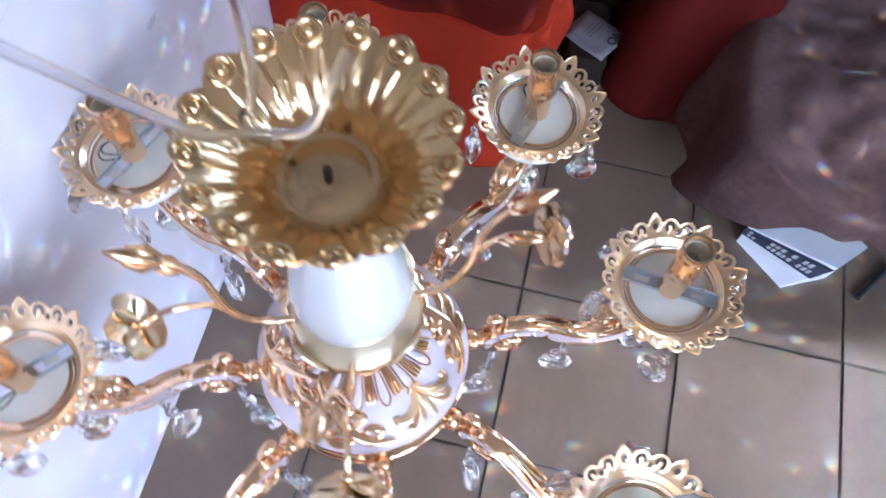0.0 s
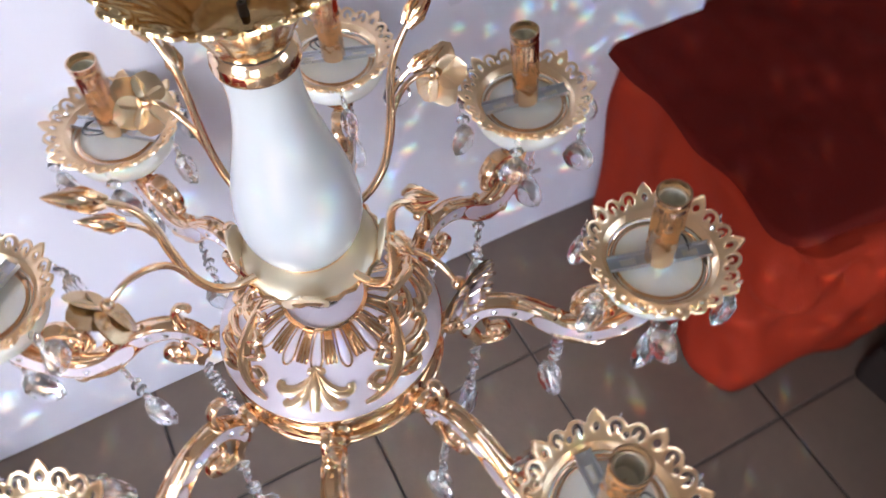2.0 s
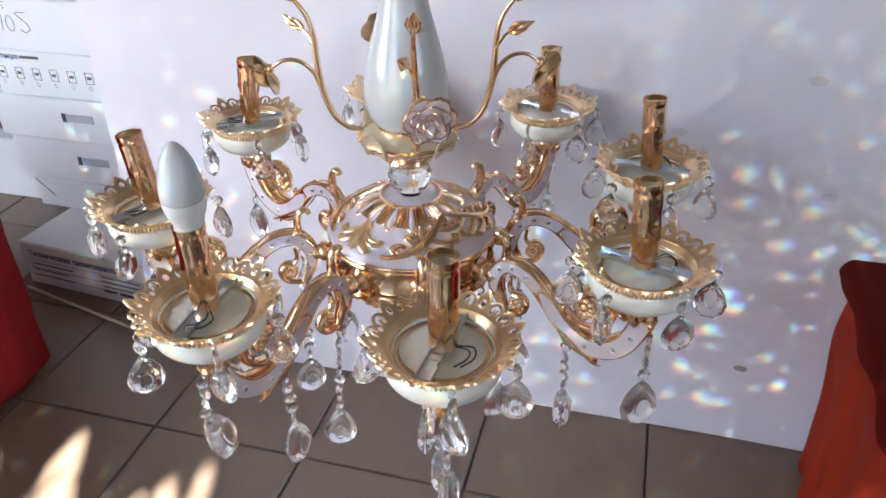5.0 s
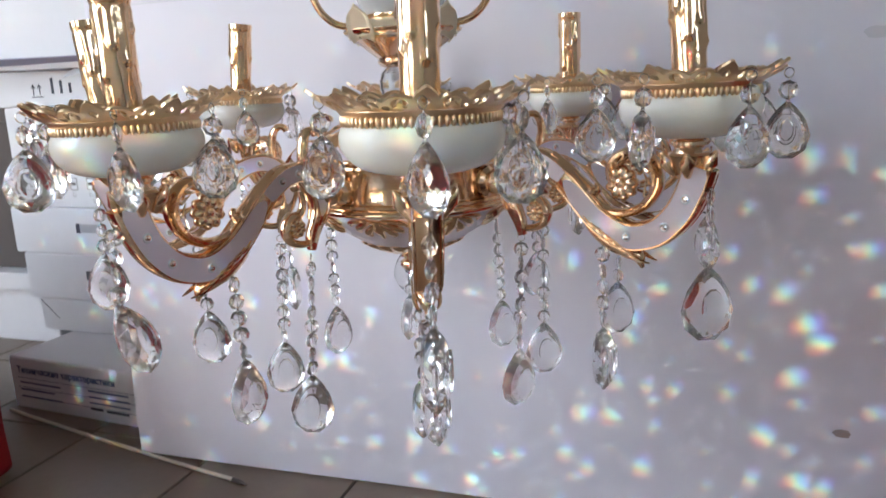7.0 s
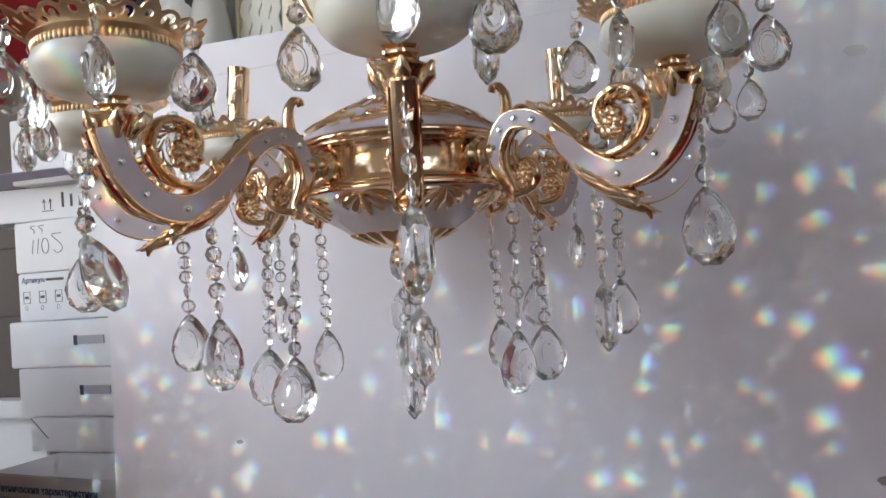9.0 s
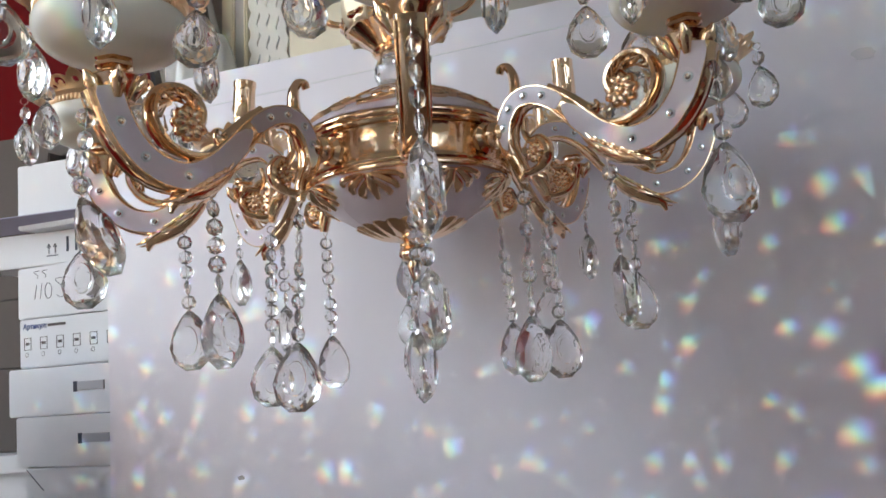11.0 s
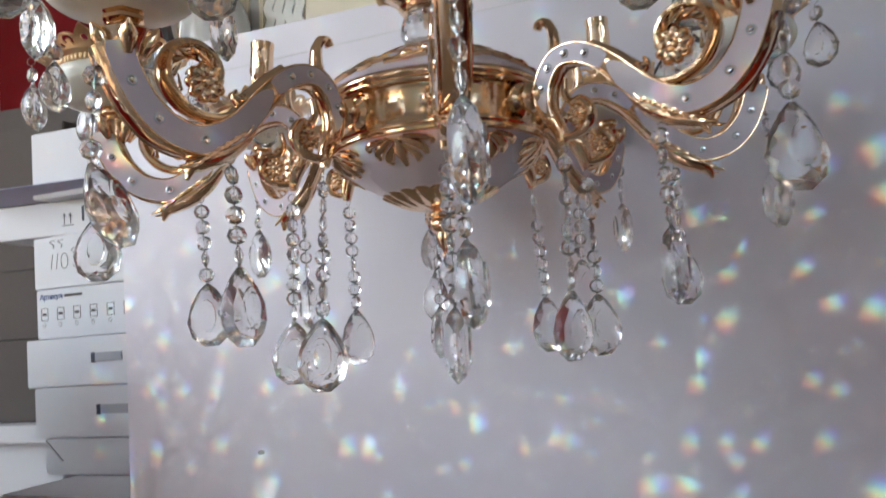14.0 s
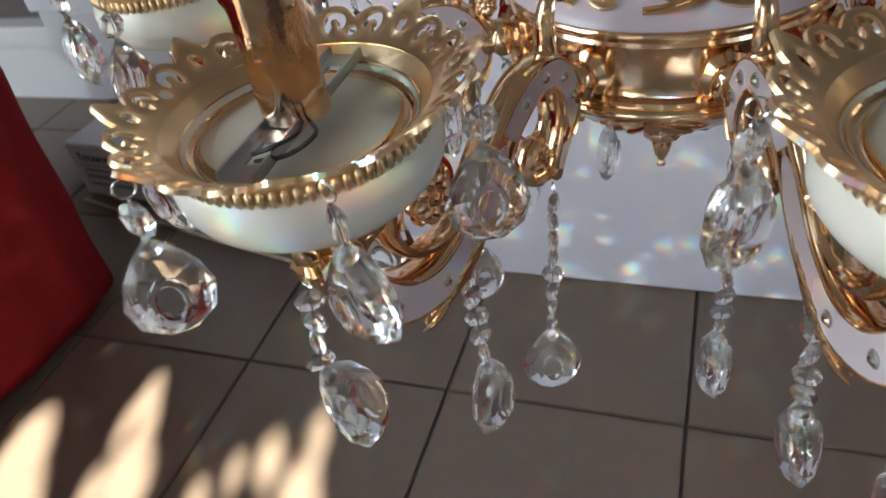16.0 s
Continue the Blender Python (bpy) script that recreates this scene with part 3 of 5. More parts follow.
part("crown_plate", Geo().lathe([(0.001, 0.2798), (0.0215, 0.2798), (0.0232, 0.2786), (0.0250, 0.2782), (0.0298, 0.2790)], 40), CROWN_GOLD, crown, "dull gold disc in the crown")
part("hook_eye", Geo().lathe([(0.001, 0.288), (0.0024, 0.2875), (0.0028, 0.279)], 12, ripple=0.1, waves=5), KRAFT, crown, "dark threaded rod end")

# arms
SPINE = [(0.132, -0.121), (0.1295, -0.108), (0.1205, -0.088), (0.1215, -0.069), (0.134, -0.0535), (0.152, -0.0525), (0.169, -0.0605), (0.183, -0.0725), (0.196, -0.0865), (0.2135, -0.1025), (0.237, -0.1125), (0.261, -0.1075), (0.2785, -0.0915), (0.2885, -0.072), (0.2935, -0.056)]
spine = [tuple(p)[:2] for p in smooth([(r, h, 0) for r, h in SPINE], 5)]


def along(i):
    """Place, direction and normal of the arm's spine at a step."""
    i0, i1 = max(0, i - 1), min(len(spine) - 1, i + 1)
    d = Vector((spine[i1][0] - spine[i0][0], spine[i1][1] - spine[i0][1])).normalized()
    return Vector(spine[i]), d, Vector((-d.y, d.x))


def arm_width(i):
    t = i / (len(spine) - 1)
    return float(np.interp(t, [0, 0.06, 0.2, 0.45, 0.52, 0.7, 0.9, 1], [0.005, 0.009, 0.015, 0.0155, 0.0175, 0.0205, 0.0205, 0.022]))


def arm_body():
    rows = []
    for i in range(len(spine)):
        p, d, nn = along(i)
        w, t = arm_width(i) / 2, float(np.interp(i / (len(spine) - 1), [0, 0.15, 0.6, 1], [0.0035, 0.006, 0.0082, 0.0088]))
        row = []
        for u, v in ((-0.88, -1), (0.88, -1), (1.06, -0.80), (1.20, 0), (1.06, 0.80), (0.88, 1), (-0.88, 1), (-1.04, 0.80), (-1.12, 0), (-1.04, -0.80)):
            q = p + nn * (u * w)
            row.append((q.x, v * t, q.y))
        rows.append(row)
    return Geo().grid(rows, close_v=True, cap0=True, cap1=True)


def enamel_strip(i0, i1, side):
    o, rows = Geo(), []
    for i in range(i0, i1 + 1):
        p, d, nn = along(i)
        e = min(1, 0.15 + 0.85 * math.sqrt(min(1, (i - i0) / 5)), 0.75 + 0.25 * (i1 - i) / 2)
        w = arm_width(i) / 2 * 0.90 * e
        t = side * (float(np.interp(i / (len(spine) - 1), [0, 0.15, 0.6, 1], [0.0035, 0.006, 0.0082, 0.0088])))
        a, b = p - nn * w, p + nn * w
        rows.append([(a.x, t - side * 0.001, a.y), (a.x, t + side * 0.0007, a.y), (b.x, t + side * 0.0007, b.y), (b.x, t - side * 0.001, b.y)])
    return o.grid(rows, cap0=True, cap1=True)


def piping(i0, i1, side, edge):
    pts = []
    for i in range(i0, i1 + 1):
        p, d, nn = along(i)
        t = side * (float(np.interp(i / (len(spine) - 1), [0, 0.15, 0.6, 1], [0.0035, 0.006, 0.0082, 0.0088])) + 0.0004)
        q = p + nn * (edge * arm_width(i) / 2 * 0.95)
        pts.append((q.x, t, q.y))
    return pts


NS = len(spine) - 1
arm = part("arm", arm_body(), GOLD, chandelier, "S-curved rose gold arm with white enamel sides")
for side in (-1, 1):
    for edge in (-1, 1):
        part("gold_piping", Geo().tube(piping(8, NS - 1, side, edge), 0.0009, 6), GOLD, arm)
for side in (-1, 1):
    part("enamel_panel", enamel_strip(9, 33, side), ENAMEL, arm, "white enamel inlay")
    part("enamel_panel", enamel_strip(34, NS, side), ENAMEL, arm, "white enamel inlay")
gem = Geo().lathe([(0.0029, 0.0), (0.0029, 0.0007), (0.0016, 0.0021), (0.0002, 0.0022)], 8)
gem_mesh = gem.mesh("rhinestone", STONE, True)
bezel_mesh = Geo().lathe([(0.0039, 0), (0.0038, 0.0007), (0.0030, 0.0011), (0.0026, 0.0002)], 14).mesh("bezel", STEEL)
for i in (14, 18, 23, 28, 50, 57, 63):
    p, d, nn = along(i)
    t = float(np.interp(i / NS, [0, 0.15, 0.6, 1], [0.0035, 0.006, 0.0082, 0.0088])) + 0.0006
    for side in (-1, 1):
        m = pose(p.x, side * t, p.y, -90 * side, 0, 0)
        part("bezel", bezel_mesh, None, arm, m=m)
        part("rhinestone", gem_mesh, None, arm, "clear cut rhinestone", m=m)


def rosette(c, r, thick):
    """A turned flower boss with nine petals, the same on both sides."""
    prof = [(r * 0.08, -thick * 0.80), (r * 0.24, -thick * 0.70), (r * 0.28, -thick * 0.46), (r * 0.48, -thick * 0.62), (r * 0.78, -thick * 0.60), (r, -thick * 0.25)]
    prof += [(q, -h) for q, h in prof[::-1]]
    rows = []
    for q, h in prof:
        row = []
        for j in range(54):
            a = 2 * math.pi * j / 54
            k = 1 + (0.16 * (abs(math.cos(4.5 * a)) - 0.6) if q > r * 0.3 else 0)
            y = h * (1 + (0.25 * (abs(math.cos(4.5 * a)) - 0.6) if q > r * 0.3 else 0))
            row.append((c[0] + q * k * math.cos(a), y, c[1] + q * k * math.sin(a)))
        rows.append(row)
    return Geo().grid(rows, close_v=True, cap0=True, cap1=True)


big = smooth(xz([(0.186, -0.0695), (0.197, -0.080), (0.213, -0.0915), (0.231, -0.0945), (0.249, -0.0875), (0.2595, -0.070), (0.2545, -0.052), (0.240, -0.0455), (0.226, -0.050), (0.2195, -0.061), (0.2225, -0.072)]), 5)
scroll = part("scroll", Geo().tube(big, taper(len(big), 0.0024, 0.0047, 0.0036), 10, 1.9), GOLD, arm, "rose gold leaf scroll")
for k in range(22, 42, 3):
    p = big[k]
    c = Vector((0.232, 0, -0.07))
    for s in (-1, 1):
        part("leaf_lobe", Geo().tube([p + Vector((0, s * 0.005, 0)), p + (c - p) * 0.16 + Vector((0, s * 0.006, 0)), p + (c - p) * 0.38 + (big[k + 2] - p) * 1.2 + Vector((0, s * 0.003, 0))], [0.0008, 0.0016, 0.0005], 5), GOLD, arm)
part("rosette", rosette((0.2295, -0.0705), 0.0135, 0.0085), GOLD, arm)
small = smooth(xz([(0.1305, -0.112), (0.139, -0.1145), (0.153, -0.110), (0.1585, -0.099), (0.152, -0.0885), (0.143, -0.0885), (0.1375, -0.080), (0.139, -0.068)]), 5)
part("scroll", Geo().tube(small, taper(len(small), 0.0028, 0.0044, 0.0020), 8, 1.5), GOLD, arm)
part("rosette", rosette((0.1465, -0.099), 0.0085, 0.007), GOLD, arm)
leaf = Geo()
blade = smooth([(0.194, 0, -0.0965), (0.207, 0, -0.1100), (0.222, 0, -0.1195), (0.236, 0, -0.1250), (0.2435, 0, -0.1295), (0.2470, 0, -0.1380)], 5)
leaf.tube(blade, [0.0016 + 0.0058 * math.sin(math.pi * min(1, 0.10 + 0.93 * i / (len(blade) - 1))) ** 0.8 for i in range(len(blade))], 10, 1.35)
for k in range(6):
    for s in (-1, 1):
        x, z = 0.199 + 0.0072 * k, -0.0980 - 0.0045 * k
        leaf.tube(smooth([(x, s * 0.0084, z), (x + 0.006, s * 0.0092, z - 0.0065), (x + 0.015, s * 0.0080, z - 0.0105), (x + 0.021, s * 0.0060, z - 0.0118)], 3), taper(10, 0.0007, 0.0019, 0.0005), 6)
ridge = smooth([(0.166, 0, -0.0475), (0.182, 0, -0.0600), (0.196, 0, -0.0740), (0.203, 0, -0.0800), (0.2075, 0, -0.0765), (0.2060, 0, -0.0715)], 5)
leaf.tube(ridge, taper(len(ridge), 0.0020, 0.0052, 0.0012), 8, 1.5)
part("leaf_tip", leaf, GOLD, arm, "rose gold leaf under the arm")
hook = smooth(xz([(0.131, -0.050), (0.1325, -0.038), (0.131, -0.026), (0.126, -0.0185), (0.1195, -0.0185), (0.1175, -0.0225)]), 5)
hk = Geo().tube(hook, taper(len(hook), 0.0052, 0.0036, 0.0030), 8, 1.4)
hk.ball((0.1335, 0, -0.046), 0.0062, (1, 1.3, 0.8), 10)
part("hook_leaf", hk, GOLD, arm)
knob = Geo().lathe([(0.010, 0.088), (0.0135, 0.093), (0.0135, 0.096), (0.0095, 0.099), (0.0115, 0.103), (0.0115, 0.108), (0.0085, 0.111), (0.0095, 0.116), (0.006, 0.121)], 20, (0, 0, -0.0745), "x", 0.06, 8, True)
part("arm_socket", knob, GOLD, arm)
CA = (0.284, 0, 0)
cap = Geo().lathe([(0.008, -0.064), (0.0115, -0.056), (0.0165, -0.0475), (0.0145, -0.0455), (0.010, -0.0465), (0.0085, -0.042), (0.0125, -0.040), (0.0125, -0.0375), (0.0095, -0.0365), (0.014, -0.0335), (0.016, -0.032)], 24, CA, "z", 0.06, 6)
for q in range(5):
    a = radians(72 * q)
    cap.tube([(0.284 + 0.010 * math.cos(a), 0.010 * math.sin(a), -0.063), (0.284 + 0.016 * math.cos(a), 0.016 * math.sin(a), -0.052), (0.284 + 0.0205 * math.cos(a), 0.0205 * math.sin(a), -0.0445)], [0.0026, 0.0062, 0.0012], 8)
part("capital", cap, GOLD, arm, "leafy rose gold capital under the cup")
part("drip_cup", Geo().lathe([tuple(p)[:2] for p in smooth([(0.010, -0.0345, 0), (0.026, -0.0338, 0), (0.040, -0.0295, 0), (0.0485, -0.021, 0), (0.0508, -0.0125, 0), (0.0485, -0.005, 0), (0.045, -0.003, 0)], 4)] + [(0.0430, -0.0010), (0.0412, -0.0052), (0.0370, -0.0042), (0.001, -0.0030)], 56, CA), MILK, arm, "white opal glass drip cup")

# pierced gallery on the cup
GAL = [(0.0430, -0.0016), (0.0452, 0.0006), (0.0478, 0.0032), (0.0505, 0.0056)]
gal = Geo().lathe([*GAL, (0.0508, 0.0044), (0.0486, 0.0018), (0.0468, -0.0008), (0.0470, -0.0034)], 72, CA)
for q in range(76):
    a = 2 * math.pi * q / 76
    gal.ball((0.284 + 0.0480 * math.cos(a), 0.0480 * math.sin(a), -0.0016), 0.0017, (1, 1, 2.2), 6)


def on_flare(u, v, off=0.0):
    """A point of the gallery's flaring rim: u in degrees round the cup, v from its solid part to the tips."""
    r, h = 0.0492 + 0.0198 * v - 0.6 * off, 0.0046 + 0.0118 * v ** 1.15 + 0.0012 * math.cos(math.radians(8 * u)) * v + 0.8 * off
    return (0.284 + r * math.cos(radians(u)), r * math.sin(radians(u)), h)


def solid(u, v):
    """How far a point of the rim lies inside its metal: eight leaf points with a pair of pierced scrolls between them."""
    u = abs((u + 22.5) % 45 - 22.5)
    rim = float(np.interp(u, [0, 1.5, 3, 5, 6.5, 8, 10.5, 14, 17.5, 20, 22.5], [1.0, 0.96, 0.86, 0.76, 0.60, 0.62, 0.74, 0.79, 0.77, 0.68, 0.58]))
    du, dv = (u - 14.2) / 19, v - 0.43
    rad, ang = math.hypot(du, dv), math.degrees(math.atan2(dv, du))
    ring = min(rad - 0.085, 0.25 - rad, (abs((ang + 75 + 180) % 360 - 180) - 42) * 0.004)
    eyelet = (1 - math.hypot(u / 2.7, (v - 0.46) / 0.15)) * 0.12
    notch = (1 - math.hypot((u - 22.5) / 2.6, (v - 0.28) / 0.12)) * 0.10
    return min(rim - v, -ring, -eyelet, -notch)


NU, NV = 288, 20
spots = [[(360 * i / NU, j / NV) for j in range(NV + 1)] for i in range(NU)]
kept = [(i, j) for i in range(NU) for j in range(NV) if solid(360 * (i + 0.5) / NU, (j + 0.5) / NV) > 0]
around = collections.Counter((c % NU, r) for i, j in kept for c in (i, i + 1) for r in (j, j + 1))
sheet, index = [], {}
for (i, j), count in around.items():
    u, v = spots[i][j]
    if count < 4 and j:
        for _ in range(3):
            f = solid(u, v)
            gu, gv = (solid(u + 0.2, v) - solid(u - 0.2, v)) / 0.4, (solid(u, v + 0.01) - solid(u, v - 0.01)) / 0.02
            n2 = (gu * 19) ** 2 + gv ** 2
            if n2 > 1e-6:
                u -= max(-0.7, min(0.7, f * gu * 361 / n2))
                v -= max(-0.04, min(0.04, f * gv / n2))
    index[(i, j)] = len(sheet)
    rolled = 0.0007 * math.exp(-(max(0.0, solid(u, v)) / 0.05) ** 2)
    sheet.append((u, v, rolled))
top_side, under = [on_flare(u, v, 0.0006 + w) for u, v, w in sheet], [on_flare(u, v, -0.0006) for u, v, w in sheet]
quads = [tuple(index[(c % NU, r)] for c, r in ((i, j), (i + 1, j), (i + 1, j + 1), (i, j + 1))) for i, j in kept]
sides = collections.Counter(frozenset(e) for q in quads for e in zip(q, q[1:] + q[:1]))
n_top = len(sheet)
walls = [(a, b, b + n_top, a + n_top) for q in quads for a, b in zip(q, q[1:] + q[:1]) if sides[frozenset((a, b))] == 1]
gal.add(top_side + under, quads + [tuple(k + n_top for k in q[::-1]) for q in quads] + walls)
part("gallery", gal, GOLD_PALE, arm, "pierced pale gold gallery with leaf points")
part("cup_ring", Geo().lathe([(0.0365, -0.0018), (0.0372, -0.0040), (0.0392, -0.0048), (0.0415, -0.0040), (0.0440, -0.0004)], 64, CA), GOLD, arm, "polished gold ring round the plate")
br = Geo()
for lo, hi in (((-0.044, -0.0070, 0), (0.044, -0.0060, 0.0045)), ((-0.044, 0.0060, 0), (0.044, 0.0070, 0.0045)), ((-0.044, -0.0070, 0), (-0.034, 0.0070, 0.0012)), ((0.034, -0.0070, 0), (0.044, 0.0070, 0.0012)), ((-0.020, -0.0070, 0), (0.020, 0.0070, 0.0012)), ((-0.034, -0.0070, 0), (-0.020, -0.0032, 0.0012)), ((-0.034, 0.0032, 0), (-0.020, 0.0070, 0.0012)), ((0.020, -0.0070, 0), (0.034, -0.0032, 0.0012)), ((0.020, 0.0032, 0), (0.034, 0.0070, 0.0012))):
    br.box(lo, hi)
part("bracket", br, STEEL, arm, "slotted zinc-plated bracket", True, pose(0.284, 0, 0.0012, 0, 0, 22))
wires = Geo()
wires.tube(smooth([(0.290, 0.010, 0.004), (0.300, 0.019, 0.007), (0.309, 0.016, 0.006), (0.311, 0.005, 0.001)], 4), 0.0008, 6, up=(0, 0, 1))
wires.tube(smooth([(0.288, 0.012, 0.003), (0.296, 0.024, 0.006), (0.307, 0.022, 0.004), (0.3125, 0.010, 0.001)], 4), 0.0008, 6, up=(0, 0, 1))
part("lead_wire", wires, BLACK, arm, "black lead wires")
rows = []
ENDS = (0.30, 0.55, 0.42, 0.66, 0.22, 0.50, 0.60, 0.36, 0.48)     # how far down each run of wax comes
for i in range(44):
    t = i / 43
    h = 0.003 + 0.085 * t
    row = []
    for j in range(54):
        a = 2 * math.pi * j / 54
        run, side_way = int(j / 6), (j % 6 + 0.5) / 6
        ridge = math.sin(math.pi * side_way)
        on = min(1.0, max(0.0, (t - ENDS[run]) / 0.05))
        bead = math.exp(-((t - ENDS[run] - 0.04) / 0.04) ** 2)
        drip = on * (0.0011 * ridge) + 0.0009 * bead * ridge + 0.0004 * noise.noise(Vector((3 * math.cos(a), 3 * math.sin(a), h * 60)))
        r = 0.0124 + drip * min(1, 12 * t)
        if t > 0.92:
            r = 0.0137
        elif t > 0.88:
            r = 0.0129
        row.append((0.284 + r * math.cos(a), r * math.sin(a), h))
    rows.append(row)
for r, h in ((0.0122, 0.088), (0.0120, 0.060)):
    rows.append([(0.284 + r * math.cos(2 * math.pi * j / 54), r * math.sin(2 * math.pi * j / 54), h) for j in range(54)])
part("candle_sleeve", Geo().grid(rows, close_v=True), GOLD, arm, "polished gold candle sleeve with wax drips")
part("lamp_socket", Geo().lathe([(0.0112, 0.058), (0.0118, 0.0805), (0.0098, 0.081), (0.0088, 0.062), (0.001, 0.062)], 24, CA), DISC, arm, "white lamp socket in the sleeve")
LIFT = (-3, -2, 4, 1, 3, 3, 5, -3)


SKEW = (0, 0, 0, 0, -2.2, 0, -1.9, 0)          # degrees by which each arm stands off the even eighth
LEAN = ((0, 0), (0, 2), (-3, 2), (-4, 2), (0, 0), (0, 0), (3.5, 2), (-5.5, 0))     # how each candle tilts, to +x and to +y


def arm_pose(k):
    return pose(0, 0, 0, 0, 0, TURN0 + 45 * k + SKEW[k]) @ pose(0, 0, 0, 0, -math.degrees(LIFT[k] * 0.001 / 0.284), 0)


STRAP = (22, -28, 5, -32, 95, 27, 64, 40)     # how the strap lies in each cup
for k in range(1, 8):
    turned = Matrix.Rotation(-radians(TURN0 + 45 * k + SKEW[k]), 3, "Z") @ Vector((*LEAN[k], 0))
    for c in copy_thing(arm, arm_pose(k)).children:
        if c.name.startswith("bracket"):
            c.matrix_basis = pose(0.284, 0, 0.0012, 0, 0, STRAP[k])
        if c.name.startswith(("candle_sleeve", "lamp_socket")):
            c.matrix_basis = pose(0.284, 0, 0.003, -turned.y, turned.x, 0) @ pose(-0.284, 0, -0.003)
arm.matrix_basis = arm_pose(0)

# crystals
def teardrop(a):
    """Half width and fall of an almond outline at the angle a from its foot, both from 0 to 1."""
    c = math.cos(a)
    return math.sin(a) * (1 - 0.66 * ((1 - c) / 2) ** 1.5), 0.60 + 0.40 * c - 0.04 * (1 - c * c)


def facet_drop(length, width, depth):
    """A cut almond drop that hangs from its tip: two rows of kite facets, flat table, ground oval ring on each face."""
    o, n = Geo(), 12

    def ring(scale, y, shift, half):
        row = []
        for j in range(n):
            w, t = teardrop(2 * math.pi * (j + half) / n)
            row.append((w * scale * width / 2, y, -length * ((t - 0.60) * scale + 0.60 + shift)))
        return row

    girdle = [ring(1.0, -depth * 0.05, 0.0, 0.5), ring(1.0, depth * 0.05, 0.0, 0.5)]
    crown_ring = [ring(0.78, s * depth * 0.36, 0.006, 0.0) for s in (-1, 1)]
    table = [ring(0.53, s * depth * 0.5, 0.018, 0.5) for s in (-1, 1)]
    lift = min(-z for row in girdle for x, y, z in row)
    girdle, crown_ring, table = [[[(x, y, z + lift) for x, y, z in row] for row in rows] for rows in (girdle, crown_ring, table)]
    o.grid(girdle, close_v=True)
    for k, s in ((0, -1), (1, 1)):
        g, c, t = girdle[k], crown_ring[k], table[k]
        strip = []
        for j in range(n):
            i = (j + 1) % n
            strip += [(j, i, n + i), (n + j, j, n + i), (n + j, n + i, 2 * n + j), (2 * n + j, n + i, 2 * n + i)]
        o.add(g + c + t, strip)
        cz = sum(p[2] for p in t) / n
        lens = [t]
        for q, off in ((0.78, 0.50), (0.73, 0.60), (0.58, 0.61), (0.50, 0.56), (0.02, 0.55)) if s < 0 else ((0.60, 0.50), (0.02, 0.50)):
            lens.append([(q * 0.22 * width * math.sin(2 * math.pi * (j + 0.5) / n), s * depth * off, cz - q * 0.26 * length * math.cos(2 * math.pi * (j + 0.5) / n)) for j in range(n)])
        o.grid(lens, close_v=True, cap1=True)
    o.tube([(0, 0, 0.002), (0, 0, -0.10 * length)], [0.0012, 0.0030], 6)
    return o


def cut_bead(r):
    return Geo().lathe([(r * 0.03, -r * 0.46), (r * 0.50, -r * 0.36), (r * 0.95, -r * 0.10), (r * 0.95, r * 0.10), (r * 0.50, r * 0.36), (r * 0.03, r * 0.46)], 8, caps=True).moved(pose(0, 0, 0, 90, 0, 0))


BIG = facet_drop(0.0725, 0.0495, 0.018).mesh("drop", CRYSTAL, True)
MID = facet_drop(0.0700, 0.0480, 0.0175).mesh("drop", CRYSTAL, True)
LITTLE = facet_drop(0.052, 0.0385, 0.0145).mesh("drop", CRYSTAL, True)
BEAD = cut_bead(0.0073).mesh("bead", CRYSTAL, True)
rng = random.Random(4)
PHASE = (-3, -2, 27, 30, 10, 20, 28, 11)


def tilted(tx, ty):
    """A plumb line swung by so many degrees towards x and y."""
    return Vector((0, 0, -1)).rotation_difference(Vector((math.tan(radians(tx)), math.tan(radians(ty)), -1))).to_matrix().to_4x4()


def pendant(place, beads, bead_mesh, step, drop_mesh, turn, lean=(0, 0), face=None, nod=(0, 0)):
    """A wire with cut beads and an almond drop, hung at a place of the chandelier."""
    n = len(beads) if isinstance(beads, list) else beads
    w = Geo()
    w.tube([(0.0035 * math.cos(2 * math.pi * k / 12), 0, -0.0035 + 0.0035 * math.sin(2 * math.pi * k / 12)) for k in range(12)], 0.0004, 4, close=True)
    w.tube([(0, 0, -0.007), (0, 0, -0.008 - step * n - 0.003)], 0.0004, 4)
    root = part("crystal_pendant", w, WIRE, chandelier, "hanging crystal drop on a chain of cut beads" if n > 1 else "crystal drop below one cut bead", m=pose(*place) @ tilted(*lean) @ pose(0, 0, 0, 0, 0, turn))
    for i in range(n):
        part("bead", bead_mesh, None, root, m=pose(0, 0, -0.008 - step * (i + 0.5), 0, 0, rng.uniform(-70, 70)))
    aim = rng.gauss(0, 50)
    if face is not None:
        aim = face
    part("drop", drop_mesh, None, root, "clear cut crystal almond drop", m=pose(0, 0, -0.009 - step * n, 0, 0, -turn) @ tilted(*nod) @ pose(0, 0, 0, 0, 0, aim))
    return root


